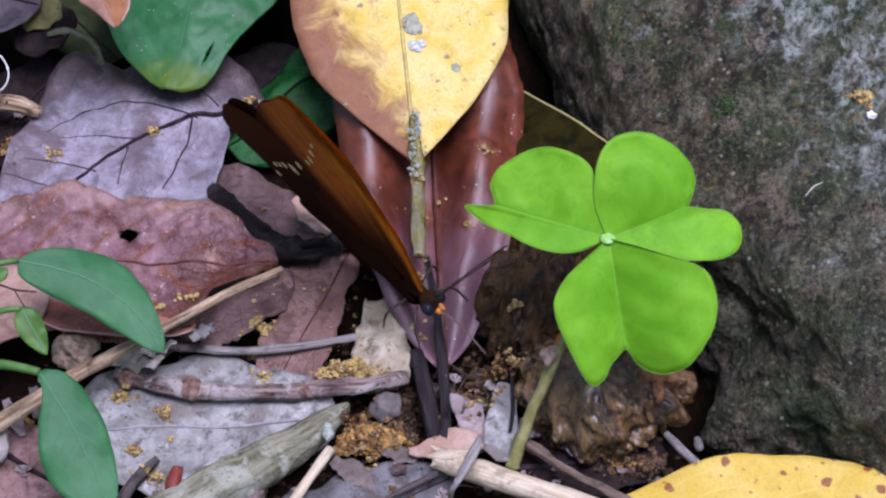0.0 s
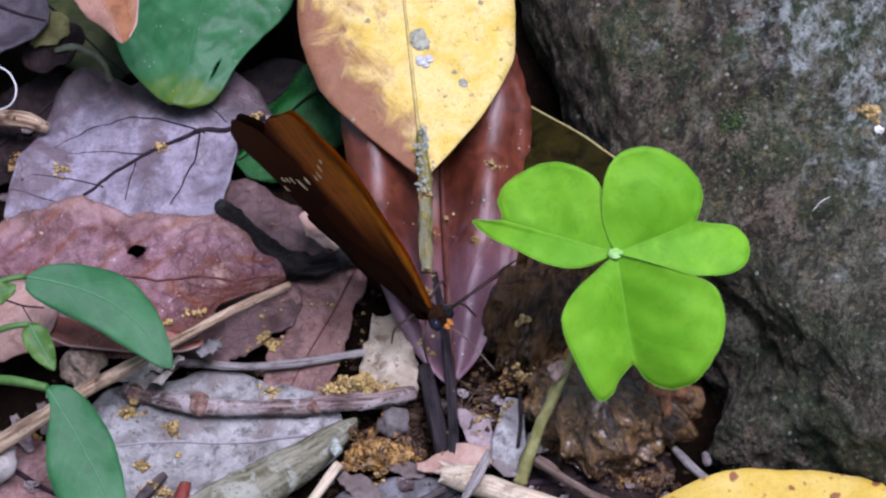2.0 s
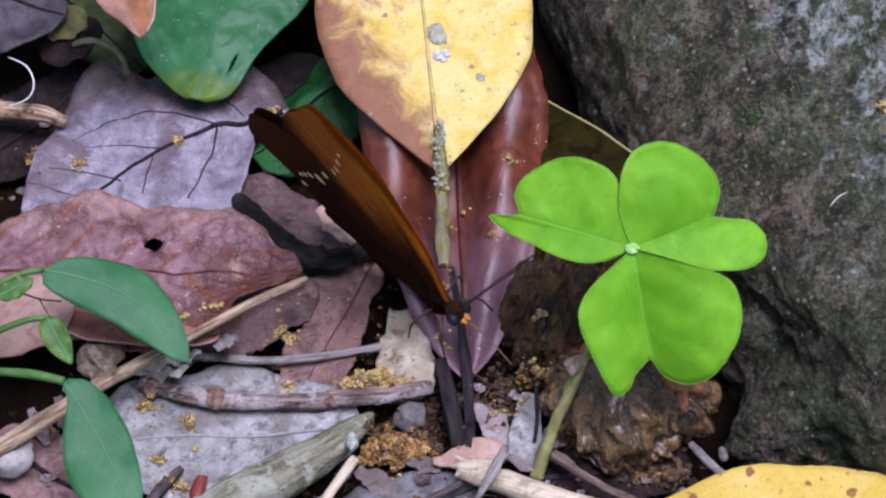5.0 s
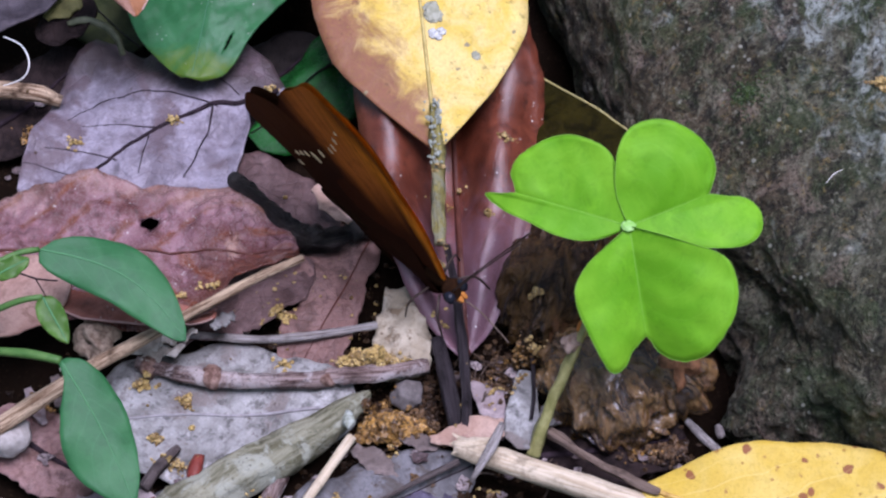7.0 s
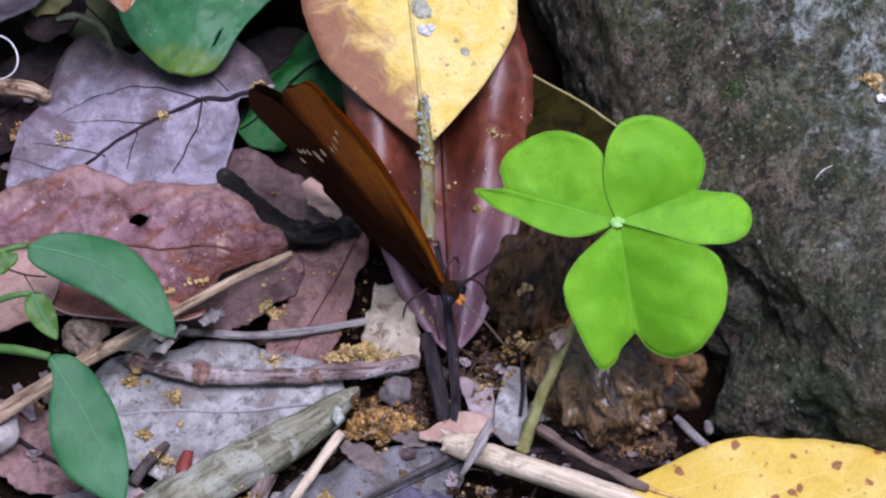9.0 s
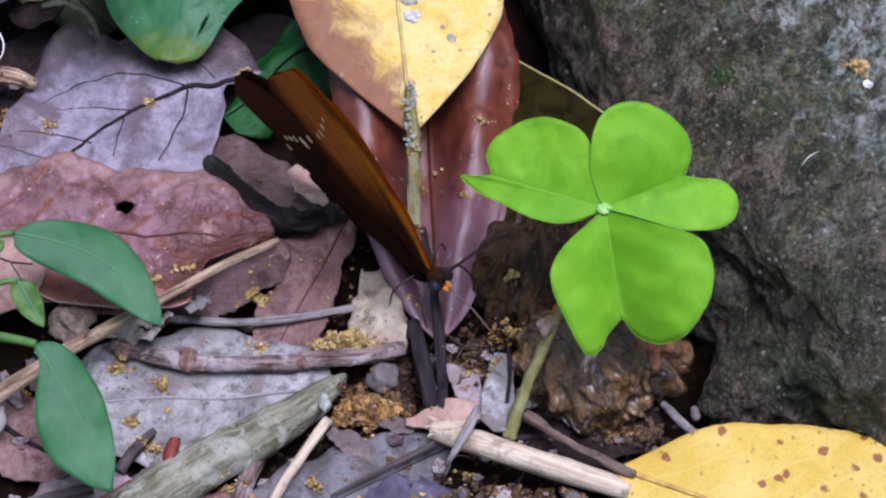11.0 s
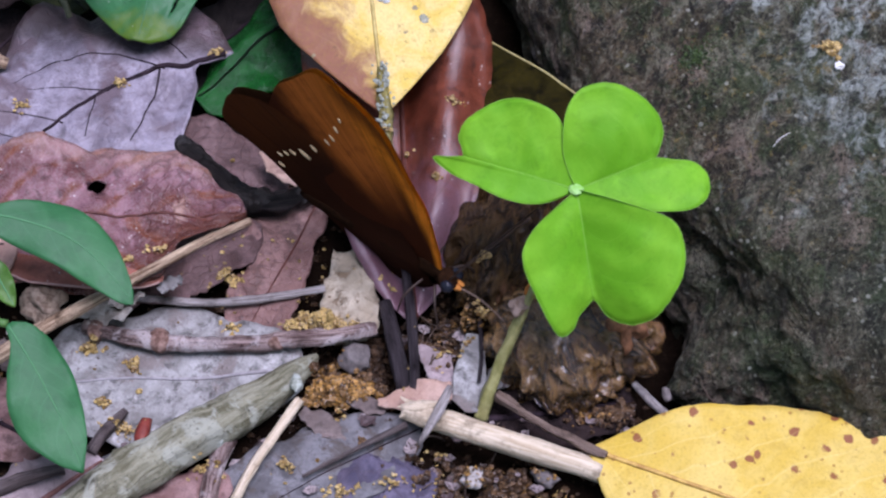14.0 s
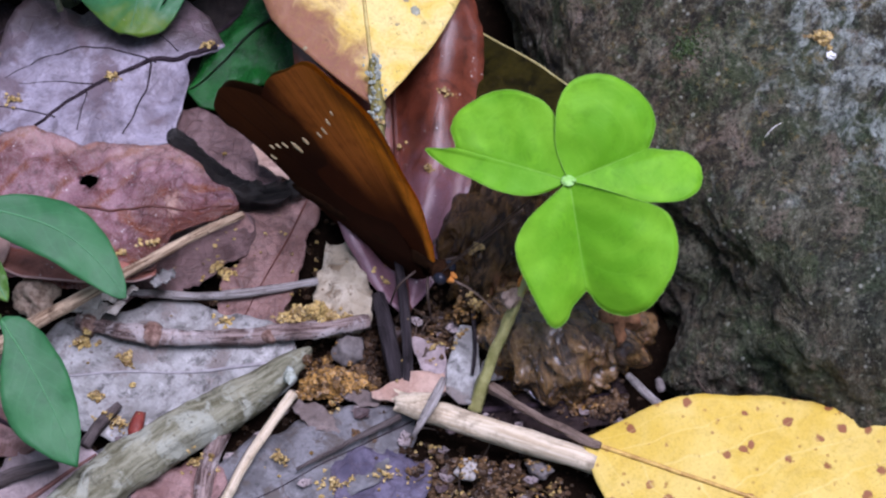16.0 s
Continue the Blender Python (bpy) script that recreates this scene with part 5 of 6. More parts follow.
# ---- mud, stones, crumbs ----
def mud(at, size, seed, turn, lumps, folds, material=M_MUD, label="wet wrinkled brown mud clump"):
    """A wet clump: rounded masses with folds that run down their sides."""
    thing = new("mud_clump")
    thing.location = vec(at)
    for k, (offset, scale) in enumerate(lumps):
        bm = bmesh.new()
        bmesh.ops.create_icosphere(bm, subdivisions=5, radius=1.0)
        verts = []
        for v in bm.verts:
            d = v.co.normalized()
            a = math.atan2(d.y, d.x)
            ridge = 0.5 + 0.5 * math.sin(2 * (a * folds * 0.6 + 3.0 * noise.noise(d * 1.6 + Vector((seed, k, 0))) + 2.5 * d.z))
            r = 1 + 0.28 * noise.noise(d * 1.3 + Vector((seed * 2.1, k * 3.3, 0))) + 0.12 * noise.noise(d * 4 + Vector((k, seed, 0)))
            r += 0.22 * ridge * (1 - abs(d.z) ** 3) + 0.05 * noise.noise(d * 11)
            verts.append((d.x * r * size[0] * scale, d.y * r * size[1] * scale, d.z * r * size[2] * scale))
        faces = [tuple(v.index for v in f.verts) for f in bm.faces]
        bm.free()
        ob = mesh("clod", verts, faces, material, thing)
        ob.matrix_basis = Matrix.Translation(vec(offset)) @ pose(0, 0, 0, 0, 0, turn + 40 * k)
    return tagged(thing, label, "mud")


clump = mud((17.2, 149.6, 3.4), (6.6, 6.4, 5.6), 3, 20, (((0, 0, 0), 1.0), ((5.4, 0.8, 0.0), 0.74), ((-4.2, 2.5, -0.5), 0.62), ((2.5, -3.0, -1.4), 0.55)), 9)
lump("crust", (6.9, 0.9, 3.0), (2.5, 2.9, 2.5), M_CRUST, 5, parent=clump, rough=0.45, scale=1.5, level=4, label="orange-brown crumbly crust")
# this heap's darker mud carries the clover's shade in its colour
mud((11.2, 163.0, 2.5), (6.2, 9.5, 5.2), 6, -15, (((0, 0, 0), 1.0), ((2.0, -7.5, -1), 0.6), ((5.5, 3.0, -0.5), 0.7)), 11, M_SHADEMUD, "wet fibrous mud heap beside the rock, darkened with painted shade")
tagged(lump("pebble", (-6.5, 148.4, 2.5), (1.9, 1.8, 1.4), M_PEBBLE, 1, rough=0.45, level=3), "smooth round grey-brown pebble on soil", "pebble")

bpy.context.view_layer.update()
GOLD = "golden brown crumbs of soil and droppings"
for k, (at, spread, count, size, mat) in enumerate((
        ((-10.7, 152.6, 4.0), (2.9, 1.2), 170, 0.95, M_CRUMB), ((-8.4, 144.9, 3.0), (4.2, 1.8), 300, 0.85, M_RUST), ((-9.3, 148.7, 0.8), (2.0, 1.4), 50, 0.45, M_RUST),
        ((-21.3, 159.0, 2.0), (1.5, 1.3), 70, 0.5, M_CRUMB), ((-32.1, 158.4, 8.0), (0.8, 0.6), 6, 0.45, M_CRUMB), ((-28.7, 159.6, 8.0), (1.8, 0.8), 8, 0.45, M_CRUMB), ((-43.5, 159.9, 7.0), (2.5, 1.0), 12, 0.45, M_CRUMB),
        ((4.2, 150.7, 2.0), (3.0, 2.6), 40, 0.45, M_CRUMB), ((6.2, 153.8, 2.0), (3.6, 3.4), 36, 0.40, M_RUST), ((-31.3, 147.3, 4.0), (0.9, 0.9), 16, 0.6, M_CRUMB),
        ((-34.6, 142.6, 4.0), (1.0, 0.7), 12, 0.6, M_CRUMB), ((-36.5, 149.6, 4.0), (1.3, 0.9), 18, 0.6, M_CRUMB), ((-20.5, 152.5, 4.0), (1.2, 1.0), 10, 0.5, M_CRUMB),
        ((-53.0, 186.0, 5.0), (2.0, 3.4), 16, 0.5, M_RUST), ((-46.9, 182.8, 8.0), (1.0, 0.8), 9, 0.5, M_CRUMB), ((-23.6, 190.0, 7.0), (1.2, 0.6), 9, 0.45, M_CRUMB), ((-35.1, 185.4, 8.0), (1.0, 0.8), 9, 0.45, M_CRUMB),
        ((-8.1, 141.5, 2.5), (0.9, 1.2), 10, 0.5, M_CRUMB), ((-2.9, 173.9, 11.0), (1.8, 0.8), 10, 0.35, M_CRUMB), ((-2.1, 157.6, 5.0), (0.6, 0.5), 4, 0.5, M_CRUMB),
        ((12.5, 132.4, 1.5), (6.5, 3.6), 40, 0.45, M_CRUMB), ((11.0, 133.9, 1.5), (8, 4), 60, 0.45, M_RUST), ((5.3, 132.1, 1.5), (4.4, 3.0), 26, 0.42, M_CRUMB), ((-1.8, 132.3, 2.5), (3.0, 2.2), 9, 0.5, M_CRUMB),
        ((2.6, 137.8, 2.0), (2.2, 1.6), 26, 0.45, M_CRUMB), ((-7.7, 131.5, 2.0), (2.5, 1.5), 16, 0.45, M_CRUMB), ((-23.3, 134.6, 2.0), (1.6, 1.4), 14, 0.45, M_CRUMB),
        ((-13.9, 134.8, 2.4), (1.4, 1.2), 10, 0.45, M_CRUMB), ((21.3, 141.6, 1.5), (4.5, 1.0), 26, 0.40, M_RUST), ((8.2, 159.0, 6.0), (0.8, 0.8), 9, 0.45, M_CRUMB), ((8.2, 154.0, 3.0), (1.4, 0.7), 14, 0.5, M_CRUMB),
        ((-32.3, 139.3, 2.0), (2.6, 1.2), 18, 0.45, M_CRUMB), ((-48.0, 148.4, 2.5), (2.2, 2.6), 16, 0.5, M_RUST), ((-2.5, 165.3, 7.0), (1.4, 1.0), 8, 0.35, M_CRUMB), ((2.9, 170.2, 6.0), (0.5, 0.5), 8, 0.6, M_CRUMB), ((-0.5, 175.9, 9.0), (0.6, 0.3), 6, 0.4, M_CRUMB), ((4.9, 179.2, 10.0), (1.3, 0.6), 9, 0.35, M_CRUMB))):
    crumbs(GOLD, at, spread, int(count * 3.6), size * 0.5, mat, 100 + k, floor=(2.4, 1.2)[k] if k < 2 else -9.0, heap=(2.4, 2.0)[k] if k < 2 else 0.8)
def flakes(label, at, spread, count, size, seed):
    """Small torn flakes of dead leaf lying on what is beneath."""
    rnd = random.Random(seed)
    verts, faces = [], []
    for k in range(count):
        x, y = at[0] + rnd.gauss(0, spread[0]), at[1] + rnd.gauss(0, spread[1])
        s, turn, z = size * rnd.uniform(0.4, 1.4), rnd.uniform(0, 6.28), fall(x, y)
        if z > 1.7:
            continue
        tx, ty, n, off = rnd.gauss(0, 0.25), rnd.gauss(0, 0.25), rnd.randint(5, 8), len(verts)
        ring = []
        for i in range(n):
            a, r = turn + 6.283 * i / n, s * rnd.uniform(0.55, 1.1) * (1.5 if i == 0 else 1)
            ring.append((r * math.cos(a), r * math.sin(a) * 0.75))
        for lift in (0.10, 0.0):
            verts.append((x, y, z + 0.2 + lift - 0.1 * s))
            verts += [(x + u, y + v, z + 0.25 + lift + abs(tx * u + ty * v)) for u, v in ring]
        m = n + 1
        for i in range(n):
            a, b = off + 1 + i, off + 1 + (i + 1) % n
            faces += [(off, a, b), (off + m, b + m, a + m), (a, a + m, b + m, b)]
    o = Vector(at)
    ob = mesh("leaf_flakes", [Vector(v) - o for v in verts], faces, M_FLAKE, smooth=False)
    ob.location = o * MM
    tagged(ob, label, "leaf flakes", kind="stuff")


def rootlets(label, at, spread, count, seed):
    """Fine dark roots and fibres over the soil."""
    rnd = random.Random(seed)
    verts, faces = [], []
    for k in range(count):
        x, y, a = at[0] + rnd.gauss(0, spread[0]), at[1] + rnd.gauss(0, spread[1]), rnd.uniform(0, 6.28)
        pts = []
        if fall(x, y) > 1.7:
            continue
        for i in range(5):
            if i > 2 and fall(x, y) > 2.0:
                break
            pts.append((x, y, min(fall(x, y), 1.8) + 0.15 + 0.4 * rnd.random()))
            a += rnd.gauss(0, 0.4)
            x, y = x + 1.3 * math.cos(a), y + 1.3 * math.sin(a)
        v, f, _ = tube_data(pts, [0.07, 0.09, 0.09, 0.08, 0.05][:len(pts)], sides=5, sub=2)
        faces += [tuple(i + len(verts) for i in q) for q in f]
        verts += v
    o = Vector(at)
    ob = mesh("rootlets", [Vector(v) - o for v in verts], faces, M_ROOT)
    ob.location = o * MM
    tagged(ob, label, "rootlets", kind="stuff")


LOAM = "loose brown soil crumbs between the litter"
for k, (at, spread, count, size) in enumerate((((8.5, 133.5, -0.3), (13, 6), 700, 0.42), ((5.0, 152.0, -0.3), (6, 7), 360, 0.36), ((-6.5, 146.0, -0.6), (5, 4), 260, 0.34), ((22.5, 142.0, -0.6), (7, 3), 200, 0.36), ((-21.0, 160.0, -0.3), (6, 4), 240, 0.38))):
    crumbs(LOAM, at, spread, count, size, M_LOAM, 300 + k, name="soil_crumbs", category="soil", heap=0.5)
FLAKES = "small torn flakes of grey and brown dead leaf"
flakes(FLAKES, (-9.1, 140.7, 2.0), (7, 3), 75, 0.80, 201)
flakes(FLAKES, (7.2, 135.7, 2.0), (10, 6), 100, 0.75, 202)
flakes(FLAKES, (2.3, 151.1, 2.0), (5, 4), 44, 0.66, 203)
flakes(FLAKES, (-31.3, 154.3, 3.0), (12, 3), 50, 0.75, 204)
flakes(FLAKES, (-39.6, 135.7, 2.0), (10, 6), 60, 0.90, 205)
flakes(FLAKES, (-50.4, 194.0, 4.0), (6, 10), 36, 0.90, 206)
flakes(FLAKES, (-22.4, 158.1, 3.0), (6, 4), 36, 0.60, 207)
rootlets("fine dark rootlets on damp soil", (4.3, 153.4, 2.0), (7, 7), 40, 211)
rootlets("fine dark rootlets on damp soil", (7.2, 133.6, 2.0), (9, 6), 40, 212)
rootlets("fine pale fibres in the litter", (-34.5, 154.3, 3.0), (12, 5), 24, 213)
crumbs("golden grains scattered over the dead leaves", (-18.7, 161.1, 2.0), (46, 40), 170, 0.24, M_CRUMB, 78, heap=0.1)
crumbs("small tuft of green moss on the rock", (32.2, 176.5, 24.0), (2.4, 2.6), 420, 0.15, M_MOSS, 79, name="moss", category="moss", heap=0.5)
X = (41.0, 165.1, 26.0)
twig("fibre", "short white fibre on the rock", [(X[0] - 0.9, X[1] - 0.6, fall(X[0] - 0.9, X[1] - 0.6) + 0.2), (X[0], X[1] + 0.2, fall(X[0], X[1] + 0.2) + 0.4), (X[0] + 1.0, X[1] + 0.8, fall(X[0] + 1.0, X[1] + 0.8) + 0.2)], [0.03, 0.06, 0.03], M_WHITE, "fibre", sides=6, rough=0.05)
crumbs("white mineral speck on the rock", (48.2, 173.9, 26.0), (0.3, 0.3), 3, 0.5, M_WHITE, 81, name="speck", category="speck", heap=0.2)
crumbs("ochre crumb stuck on the rock", (47.2, 176.2, 26.0), (1.5, 1.0), 60, 0.32, M_CRUMB, 80, heap=0.8)

# ---- clover ----
def leaflet(thing, hub, tip, lobes, seed, fold=0.38, up=(0, -0.574, 0.819)):
    """A heart-shaped leaflet: two rounded lobes that meet at a folded midline. lobes: for each side the (degrees from the midline, radius) of its outline, from the notch round to the hub."""
    hub, tip = Vector(hub), Vector(tip)
    n, m = 54, 18
    for side, ring in zip((1, -1), lobes):
        verts, uvs, faces = [], [], []
        for i in range(n + 1):
            t = i / n
            k = min(int(t * (len(ring) - 1)), len(ring) - 2)
            f = t * (len(ring) - 1) - k
            a, b, c, d = (Vector(ring[min(max(k + o, 0), len(ring) - 1)]) for o in (-1, 0, 1, 2))
            deg, r = 0.5 * (2 * b + (c - a) * f + (2 * a - 5 * b + 4 * c - d) * f * f + (3 * b - a - 3 * c + d) * f ** 3)
            r *= 1 + 0.006 * noise.noise((t * 9, seed * 3.3, side)) + 0.006 * noise.noise((t * 34, seed * 3.3, side))
            ang = radians(deg) * side
            for j in range(m + 1):
                q = j / m
                x, y = r * q * math.cos(ang), r * q * math.sin(ang)
                z = fold * abs(y) - 0.022 * y * y + 0.9 * noise.noise((x * 0.18, y * 0.18, seed)) + 0.14 * noise.noise((x * 0.55, y * 0.55, seed)) - 0.012 * x * x
                z += 0.05 * math.sin(1.7 * x - 1.1 * abs(y) + seed) * min(1, abs(y) * 0.5) + 0.35 * q ** 3 * math.sin(t * 11 + seed)
                verts.append((x, y, z))
                uvs.append((q, 0.5 + 0.5 * t * side))
        for i in range(n):
            for j in range(m):
                a = i * (m + 1) + j
                f = (a, a + 1, a + m + 2, a + m + 1)
                faces.append(f if side > 0 else f[::-1])
        off = len(verts)
        line = [verts[i * (m + 1) + m] for i in range(n + 1)]
        crease = [verts[j] for j in range(m + 1)]
        verts += [(x, y, z - 0.12) for x, y, z in verts]
        uvs += uvs
        faces += [tuple(k + off for k in f[::-1]) for f in faces]
        for i in range(n):
            a, b = i * (m + 1) + m, (i + 1) * (m + 1) + m
            faces.append((a, a + off, b + off, b) if side > 0 else (b, b + off, a + off, a))
        ob = mesh("leaflet_lobe", verts, faces, M_CLOVER, thing, "", uvs)
        ob.matrix_basis = thing.matrix_world.inverted() @ basis(hub, tip, up, 0)
        v, f, uv = tube_data(line, [0.045] * len(line), sides=5, sub=1)
        mesh("rim", v, f, M_CLOVER_RIM, ob, "", uv)
        if side > 0:
            v, f, uv = tube_data(crease, [0.12 - 0.006 * k for k in range(len(crease))], sides=6, sub=1, squash=0.5)
            mesh("midrib", v, f, M_CLOVER_RIB, ob, "", uv)


HUB = Vector((17.7, 155.2, 26.0))
clover = new("clover")
clover.location = vec((7.6, 141.2, 1.5))
bpy.context.view_layer.update()
leaflet(clover, HUB, (5.4, 158.3, 28.1), (((0, 12.5), (2, 13.9), (4, 15.7), (9, 13.7), (15, 10.5), (25, 7.5), (36, 4.7), (44, 2.3), (50, 0.1)),
                                          ((0, 12.6), (3, 13.0), (8, 13.9), (16, 13.9), (25, 13.2), (38, 12.0), (50, 9.9), (58, 8.2), (61, 6.4), (62, 3.0), (63, 0.1))), 1, fold=0.22)
leaflet(clover, HUB, (26.3, 158.0, 28.0), (((0, 9.2), (7, 10.4), (12.4, 11.3), (21, 11.9), (32, 12.1), (47, 12.0), (58, 11.5), (69, 10.2), (77, 8.2), (83, 5.9), (90, 3.6), (95, 0.1)),
                                           ((0, 9.2), (5, 11.1), (8, 12.8), (12.6, 14.0), (19, 14.4), (26, 13.9), (32, 12.2), (37.5, 8.7), (47, 4.6), (57, 2.0), (60, 0.1))), 2)
leaflet(clover, HUB, (19.6, 145.6, 19.3), (((0, 12.0), (2, 12.6), (5, 14.1), (12.7, 15.7), (21.8, 16.1), (32, 15.3), (44, 14.2), (54.7, 12.5), (63, 10.3), (65, 5.5), (67, 0.1)),
                                           ((0, 12.0), (2.3, 12.4), (7.5, 13.6), (10, 15.0), (13.3, 15.8), (17, 15.7), (21, 14.5), (31, 12.1), (44.4, 10.0), (51.7, 8.6), (57.6, 5.9), (59, 3.0), (60, 0.1))), 3, fold=0.55)
o = Vector((7.6, 141.2, 1.5))
tube("stalk", [Vector(p) - o for p in ((7.6, 141.2, 1.5), (10.1, 145.2, 8.0), (13.3, 148.9, 16.0), (15.9, 152.3, 22.0), HUB - Vector((0, 0, 0.3)))], [0.72, 0.64, 0.56, 0.5, 0.45], M_CLOVER_STEM, clover, rough=0.6, sides=12, sub=10)
lump("sheath", Vector((11.7, 148.0, 14.2)) - o, (1.0, 1.3, 0.9), M_SHEATH, 6, -35, parent=clover, rough=0.5, level=3, scale=1.6, label="withered pinkish brown sheath")
lump("sheath", Vector((12.9, 149.4, 15.4)) - o, (0.5, 0.9, 0.6), M_PALP, 7, -30, parent=clover, rough=0.4, level=3, label="orange-brown withered scale")
lump("hub", HUB - o + Vector((-0.1, -0.1, 0.25)), (0.78, 0.7, 0.2), M_HUB, 4, parent=clover, rough=0.35, level=3, scale=1.6)
tagged(clover, "bright green clover-like plant with heart-shaped leaflets", "plant")

# ---- green herb ----
def build_herb():
    """A low herb: a stem outside the picture, with leaves on short stalks."""
    root = Vector((-58.0, 146.8, 0.5))
    herb = new("herb")
    herb.location = root * MM
    bpy.context.view_layer.update()
    inv = herb.matrix_world.inverted()
    tube("stem", [Vector(p) - root for p in ((-58.0, 146.8, 0.5), (-55.6, 148.1, 8.0), (-53.0, 150.2, 14.0), (-51.9, 152.8, 19.0), (-51.0, 156.0, 23.0))], [0.8, 0.75, 0.7, 0.6, 0.4], M_SPRIG, herb)
    for base, tip, left, right, stalk, a, b, curl, roll, seed in (
            ((-46.5, 156.5, 20.0), (-30.2, 147.4, 16.0), 3.4, 3.4, (-51.8, 154.2, 20.0), 0.50, 0.68, -0.03, 0, 31),
            ((-43.2, 143.4, 18.0), (-34.7, 128.8, 12.0), ((0, 0.6), (0.06, 2.2), (0.25, 3.2), (0.55, 3.0), (0.82, 1.7), (1, 0.1)), ((0, 0.3), (0.12, 0.9), (0.3, 3.2), (0.48, 4.7), (0.68, 4.4), (0.87, 2.5), (1, 0.1)), (-53.1, 146.6, 15.0), 0.50, 0.62, -0.03, -6, 32),
            ((-45.9, 151.6, 18.0), (-43.0, 146.9, 16.0), 1.4, 1.6, (-52.4, 150.6, 16.0), 0.45, 0.8, 0.06, 0, 33),
            ((-50.7, 151.5, 22.0), (-46.9, 153.4, 23.0), 1.2, 1.2, (-51.7, 153.6, 20.0), 0.6, 0.7, 0.0, 0, 34)):
        lf = Leaf((Vector(tip) - Vector(base)).length, left, right, a=a, b=b, curl=curl, ruffle=0.45, jag=0.04, seed=seed, droop=0.05, sway={31: 0.13, 32: 0.03}.get(seed, 0.0))
        m = basis(base, tip, (0, -0.3, 1), roll)
        ob = lf.blade(M_YOUNG if seed > 32 else M_SPRIG, herb, n=26, m=14, thick=0.2)
        ob.matrix_basis = inv @ m
        lf.rib("midrib", 0.01, 0.97, 0, 0, 0.13, 0.04, M_SPRIGRIB, ob, steps=24)
        tube("petiole", [Vector(stalk) - root, (Vector(stalk) * 0.4 + Vector(base) * 0.6) - root + Vector((0, 0, 0.6)), Vector(base) - root], [0.4, 0.55, 0.45] if seed == 32 else [0.4, 0.36, 0.32], M_SPRIGSTALK, herb, sides=8)
    tagged(herb, "small herb with soft green pointed leaves", "plant")


build_herb()

# ---- butterfly ----
def wing(name, kind, side, under, upper, spots=()):
    """A wing as two thin sheets in its own plane: x forwards, z outwards from the hinge (the x axis)."""
    if kind == "fore":
        root, ring = (0.8, -0.5), [(2.0, 0.4), (1.8, 3.2), (1.3, 6.3), (0.3, 11.4), (-1.8, 15.8), (-3.7, 20.4), (-5.7, 23.6), (-9.3, 25.9), (-13.2, 27.0), (-17.3, 22.6), (-20.0, 17.5), (-21.3, 13), (-20, 8), (-14, 3)]
    else:
        root, ring = (0.5, -1.5), [(-6, 8), (-10, 11), (-14, 13.2), (-18, 14.8), (-21.2, 15.2), (-24.0, 14.0), (-27, 11), (-28.7, 7.4), (-27, 5), (-23.8, 3.6), (-19.2, 1.0), (-14.8, -2.3), (-11.8, -4.6), (-7.8, -6.2), (-3.8, -6.9), (-0.8, -6.0), (1.2, -3.8)]
    n, m = 60, 18
    verts, uvs, faces = [], [], []
    for i in range(n + 1):
        t = i / n * (len(ring) - 1)
        k = min(int(t), len(ring) - 2)
        f = t - k
        (x0, z0), (x1, z1) = ring[k], ring[k + 1]
        (xa, za), (xb, zb) = ring[max(k - 1, 0)], ring[min(k + 2, len(ring) - 1)]
        ex = 0.5 * (2 * x0 + (x1 - xa) * f + (2 * xa - 5 * x0 + 4 * x1 - xb) * f * f + (3 * x0 - xa - 3 * x1 + xb) * f ** 3) - root[0]
        ez = 0.5 * (2 * z0 + (z1 - za) * f + (2 * za - 5 * z0 + 4 * z1 - zb) * f * f + (3 * z0 - za - 3 * z1 + zb) * f ** 3) - root[1]
        if kind == "hind":
            wave = 1 + 0.016 * math.sin(i / n * math.pi * 13) * (0.3 < i / n < 0.8)
        else:
            wave = 1 + 0.008 * math.sin(i / n * math.pi * 17) * (0.5 < i / n < 0.85)
        for j in range(m + 1):
            q = 0.04 + 0.96 * j / m
            x, z = root[0] + ex * q * wave, root[1] + ez * q * wave
            y = 0.5 * math.sin(math.pi * q) * (0.3 + i / n) + 0.12 * noise.noise((x * 0.3, z * 0.3, 4))
            y = y * 0.25 + (0.6 * math.exp(-((z + 1.2) / 2.6) ** 2) * math.exp(-max(0, -x - 9) * 0.3) if kind == "hind" else 0.0)
            verts.append((x, y * side, z))
            uvs.append((max(0.0, t - 2) / (len(ring) - 3) if kind == "fore" else i / n, q))
    faces = []
    for i in range(n):
        for j in range(m):
            a = i * (m + 1) + j
            faces.append((a, a + 1, a + m + 2, a + m + 1))
    if side < 0:
        faces = [f[::-1] for f in faces]
    off = len(verts)
    lower = [(x, y + side * 0.12, z) for x, y, z in verts]
    top = len(faces)
    verts = lower + verts
    uvs = uvs + uvs
    faces = faces + [tuple(k + off for k in f[::-1]) for f in faces]
    ob = mesh(name, verts, faces, under, None, "", uvs)
    ob.data.materials.append(upper)
    for p in ob.data.polygons:
        p.material_index = 0 if p.index < top else 1
    for k, (sx, sz, size) in enumerate(spots):
        v, f = lump_data((size, 0.12, size * 0.42), k, 0.2, level=2)
        s = mesh("wing_spot", v, f, M_WINGSPOT, ob)
        s.matrix_basis = pose(sx * MM, side * 0.20 * MM, sz * MM, 0, math.degrees(math.atan2(sz, -sx)), 0)
    return ob


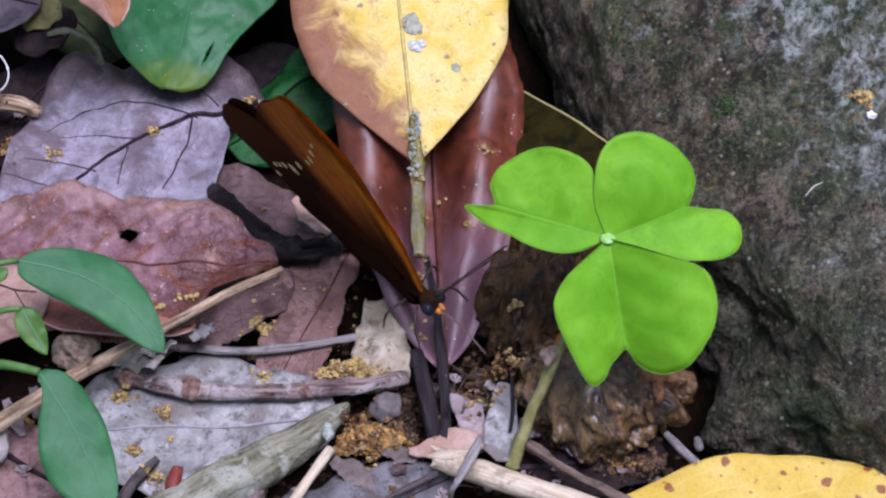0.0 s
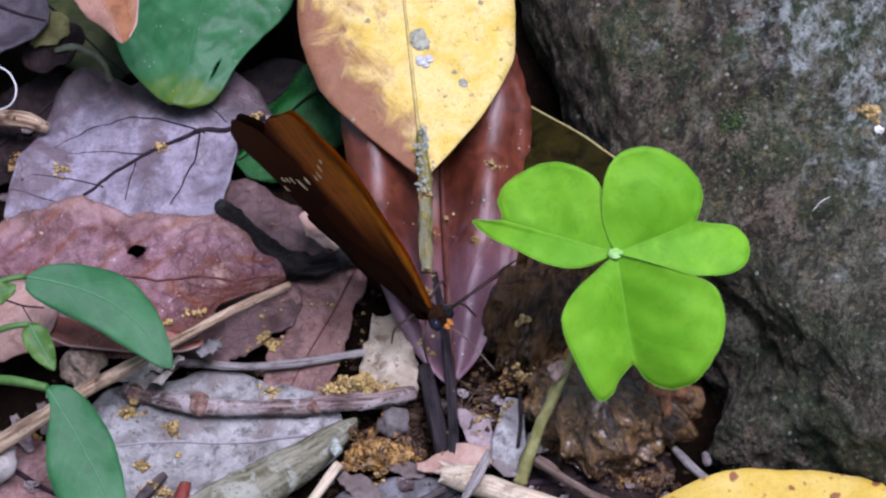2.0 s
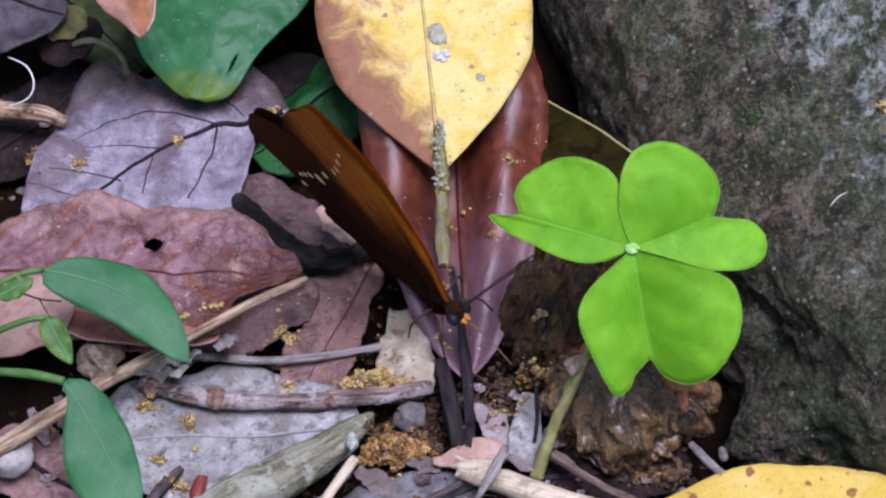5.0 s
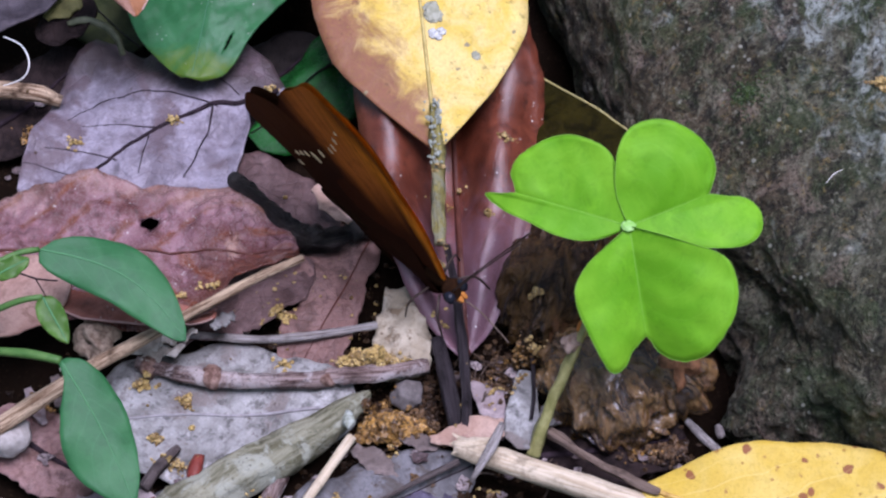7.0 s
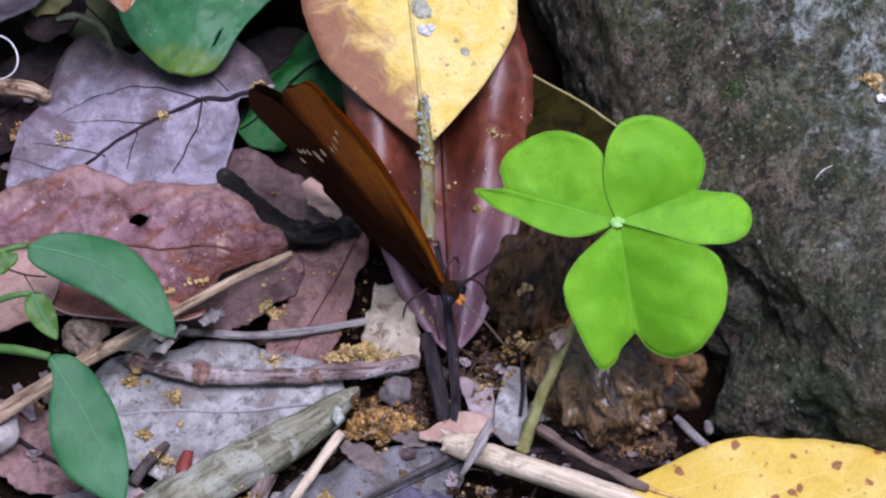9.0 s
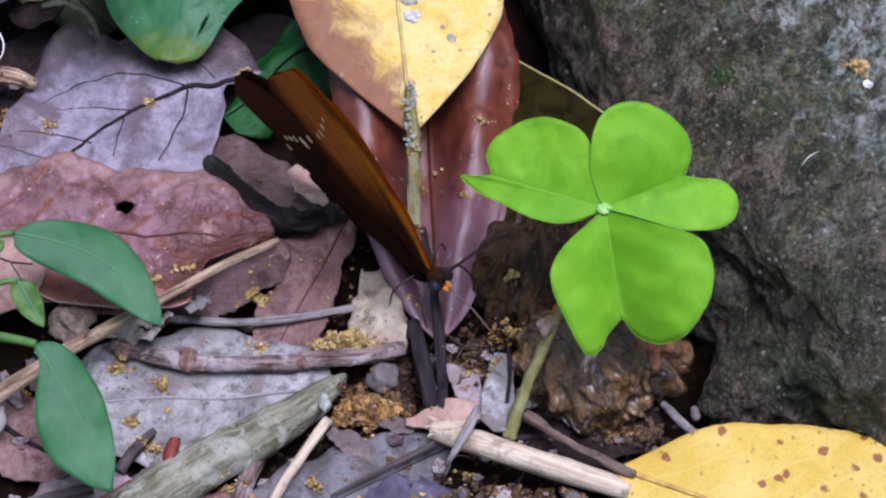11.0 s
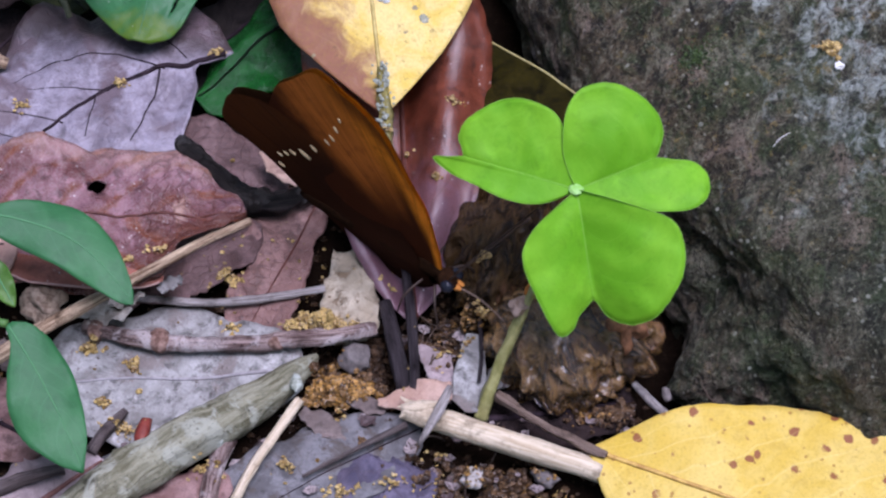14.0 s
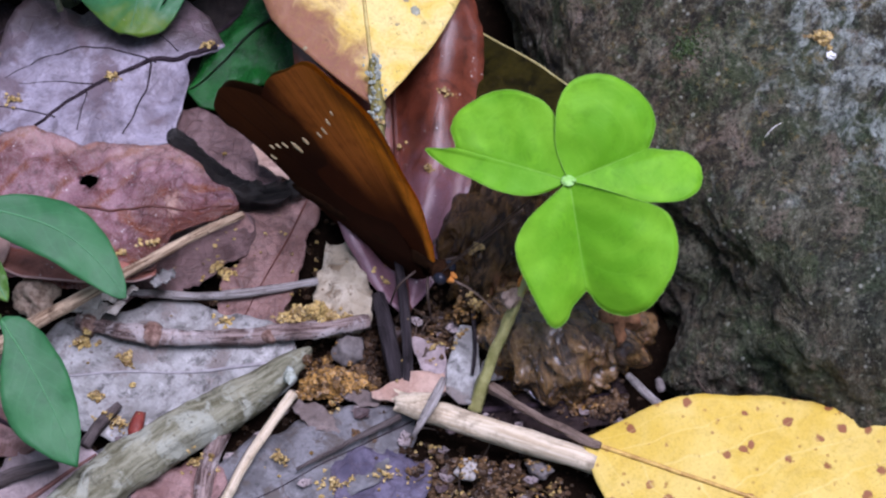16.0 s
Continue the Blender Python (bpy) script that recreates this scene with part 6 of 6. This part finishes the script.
butterfly = new("butterfly")
wings = []
SPOTS_FORE = [(-10.4, 20.6, 0.4), (-11.1, 18.2, 0.55), (-11.8, 15.9, 0.6), (-12.6, 14.4, 0.5)]
SPOTS_HIND = [(-14.7, 11.4, 0.6), (-16.2, 8.8, 0.95), (-18.0, 7.7, 0.55), (-19.1, 6.6, 0.42), (-20.1, 5.5, 0.42), (-20.1, 3.3, 0.55)]
for side in (1, -1):
    f = wing("forewing", "fore", side, M_UNDER_FORE, M_UPPER_FORE, SPOTS_FORE)
    h = wing("hindwing", "hind", side, M_UNDER_HIND, M_UPPER_HIND, SPOTS_HIND)
    for w, lift in ((f, 0.0), (h, 0.5 if side < 0 else 2.5)):
        w.parent = butterfly
        wings.append((w, side, lift, 1.0 if w is f else 0.92))
lump("thorax", (0.2, 0, -0.6), (2.3, 0.8, 1.3), M_FUR, 1, parent=butterfly, level=3)
lump("abdomen", (-9.0, 0, -0.9), (9.0, 0.75, 1.3), M_FUR, 2, parent=butterfly, level=3)
head = lump("head", (2.8, 0, -0.9), (1.3, 1.3, 1.2), M_FUR, 3, parent=butterfly, level=3)
for d in (1, -1):
    lump("eye", (0.5, d * 0.95, 0.1), (0.85, 0.7, 0.85), M_EYE, 4, parent=head, rough=0.05, level=3)
    lump("palp", (1.2, d * 0.3, -0.2), (0.9, 0.35, 0.45), M_PALP, 5, parent=head)
    tube("antenna", [(0.5, d * 0.4, 0.8), (2.9, 2.0 + d * 0.6, 5.0), (5.5, 3.9 + d * 0.7, 9.6), (8.0, 5.6 + d * 0.8, 14.0)], [0.11, 0.085, 0.085, 0.13], M_LEG, head, sides=6)
    tube("leg", [(1.8, d * 1.2, -1.6), (3.2, d * 3.2, -2.2), (4.2, d * 4.0, -5.5)], [0.18, 0.15, 0.1], M_LEG, butterfly, sides=6)
    tube("leg", [(0.2, d * 1.3, -1.6), (-0.6, d * 3.8, -2.4), (-1.2, d * 4.6, -5.8)], [0.18, 0.15, 0.1], M_LEG, butterfly, sides=6)
tube("proboscis", [(1.5, 0, -0.5), (4.5, 0.1, -0.6), (8.6, -0.3, -2.0)], [0.13, 0.11, 0.08], M_BROWNPET, head, sides=6)
tagged(butterfly, "brown butterfly with orange wing edges and cream spots, wings closed", "butterfly")


# ---- movement ----
def stand(at, to, lean):
    """The butterfly's pose: its middle at a point, its rear towards another, leaning about its length."""
    return basis(at, tuple(2 * a - b for a, b in zip(at, to)), (0, 0, 1), lean)


REAR = (-0.81, 0.585, 0.0)


def motions():
    def at(p, lean, turn=0.0):
        c, k = math.cos(radians(turn)), math.sin(radians(turn))
        r = (REAR[0] * c - REAR[1] * k, REAR[0] * k + REAR[1] * c, 0.0)
        return stand(p, tuple(a + 20 * b for a, b in zip(p, r)), lean)

    first, drift = at((-3.62, 159.6, 11.0), 10.8, -7.5), at((-3.25, 159.5, 11.0), 10.2, -7.6)
    second, last = at((-2.34, 159.1, 10.5), 9.8, -9.0), at((1.8, 156.8, 9.5), 4)
    walk(butterfly, [(0, first), (4.0, at((-3.5, 159.55, 11.0), 10.4, -7.4)), (8.53, drift), (8.62, second), (9.0, second), (11.4, second), (11.6, second), (11.7, at((-2.6, 159.4, 10.0), 16, -4)), (11.8, at((-1.5, 158.8, 9.9), 15, -3)),
                     (11.9, at((5.2, 155.3, 9.5), 15)), (12.0, at((1.6, 156.8, 9.5), 5)), (12.2, last), (16.0, last)])
    for w, side, lift, share in wings:
        rows = [(0, 0.4), (8.52, 0.4), (8.57, 38), (8.64, 26), (8.70, 3), (8.76, 0.5), (8.8, 0.4), (11.5, 0.4), (11.64, 30), (11.72, 38), (11.8, 31), (11.9, 13), (12.0, 1.5), (12.1, 0.5), (16.0, 0.4)]
        walk(w, [(t, pose(0, 0, 0, -side * (a * share + lift), 0, 0)) for t, a in rows])


motions()
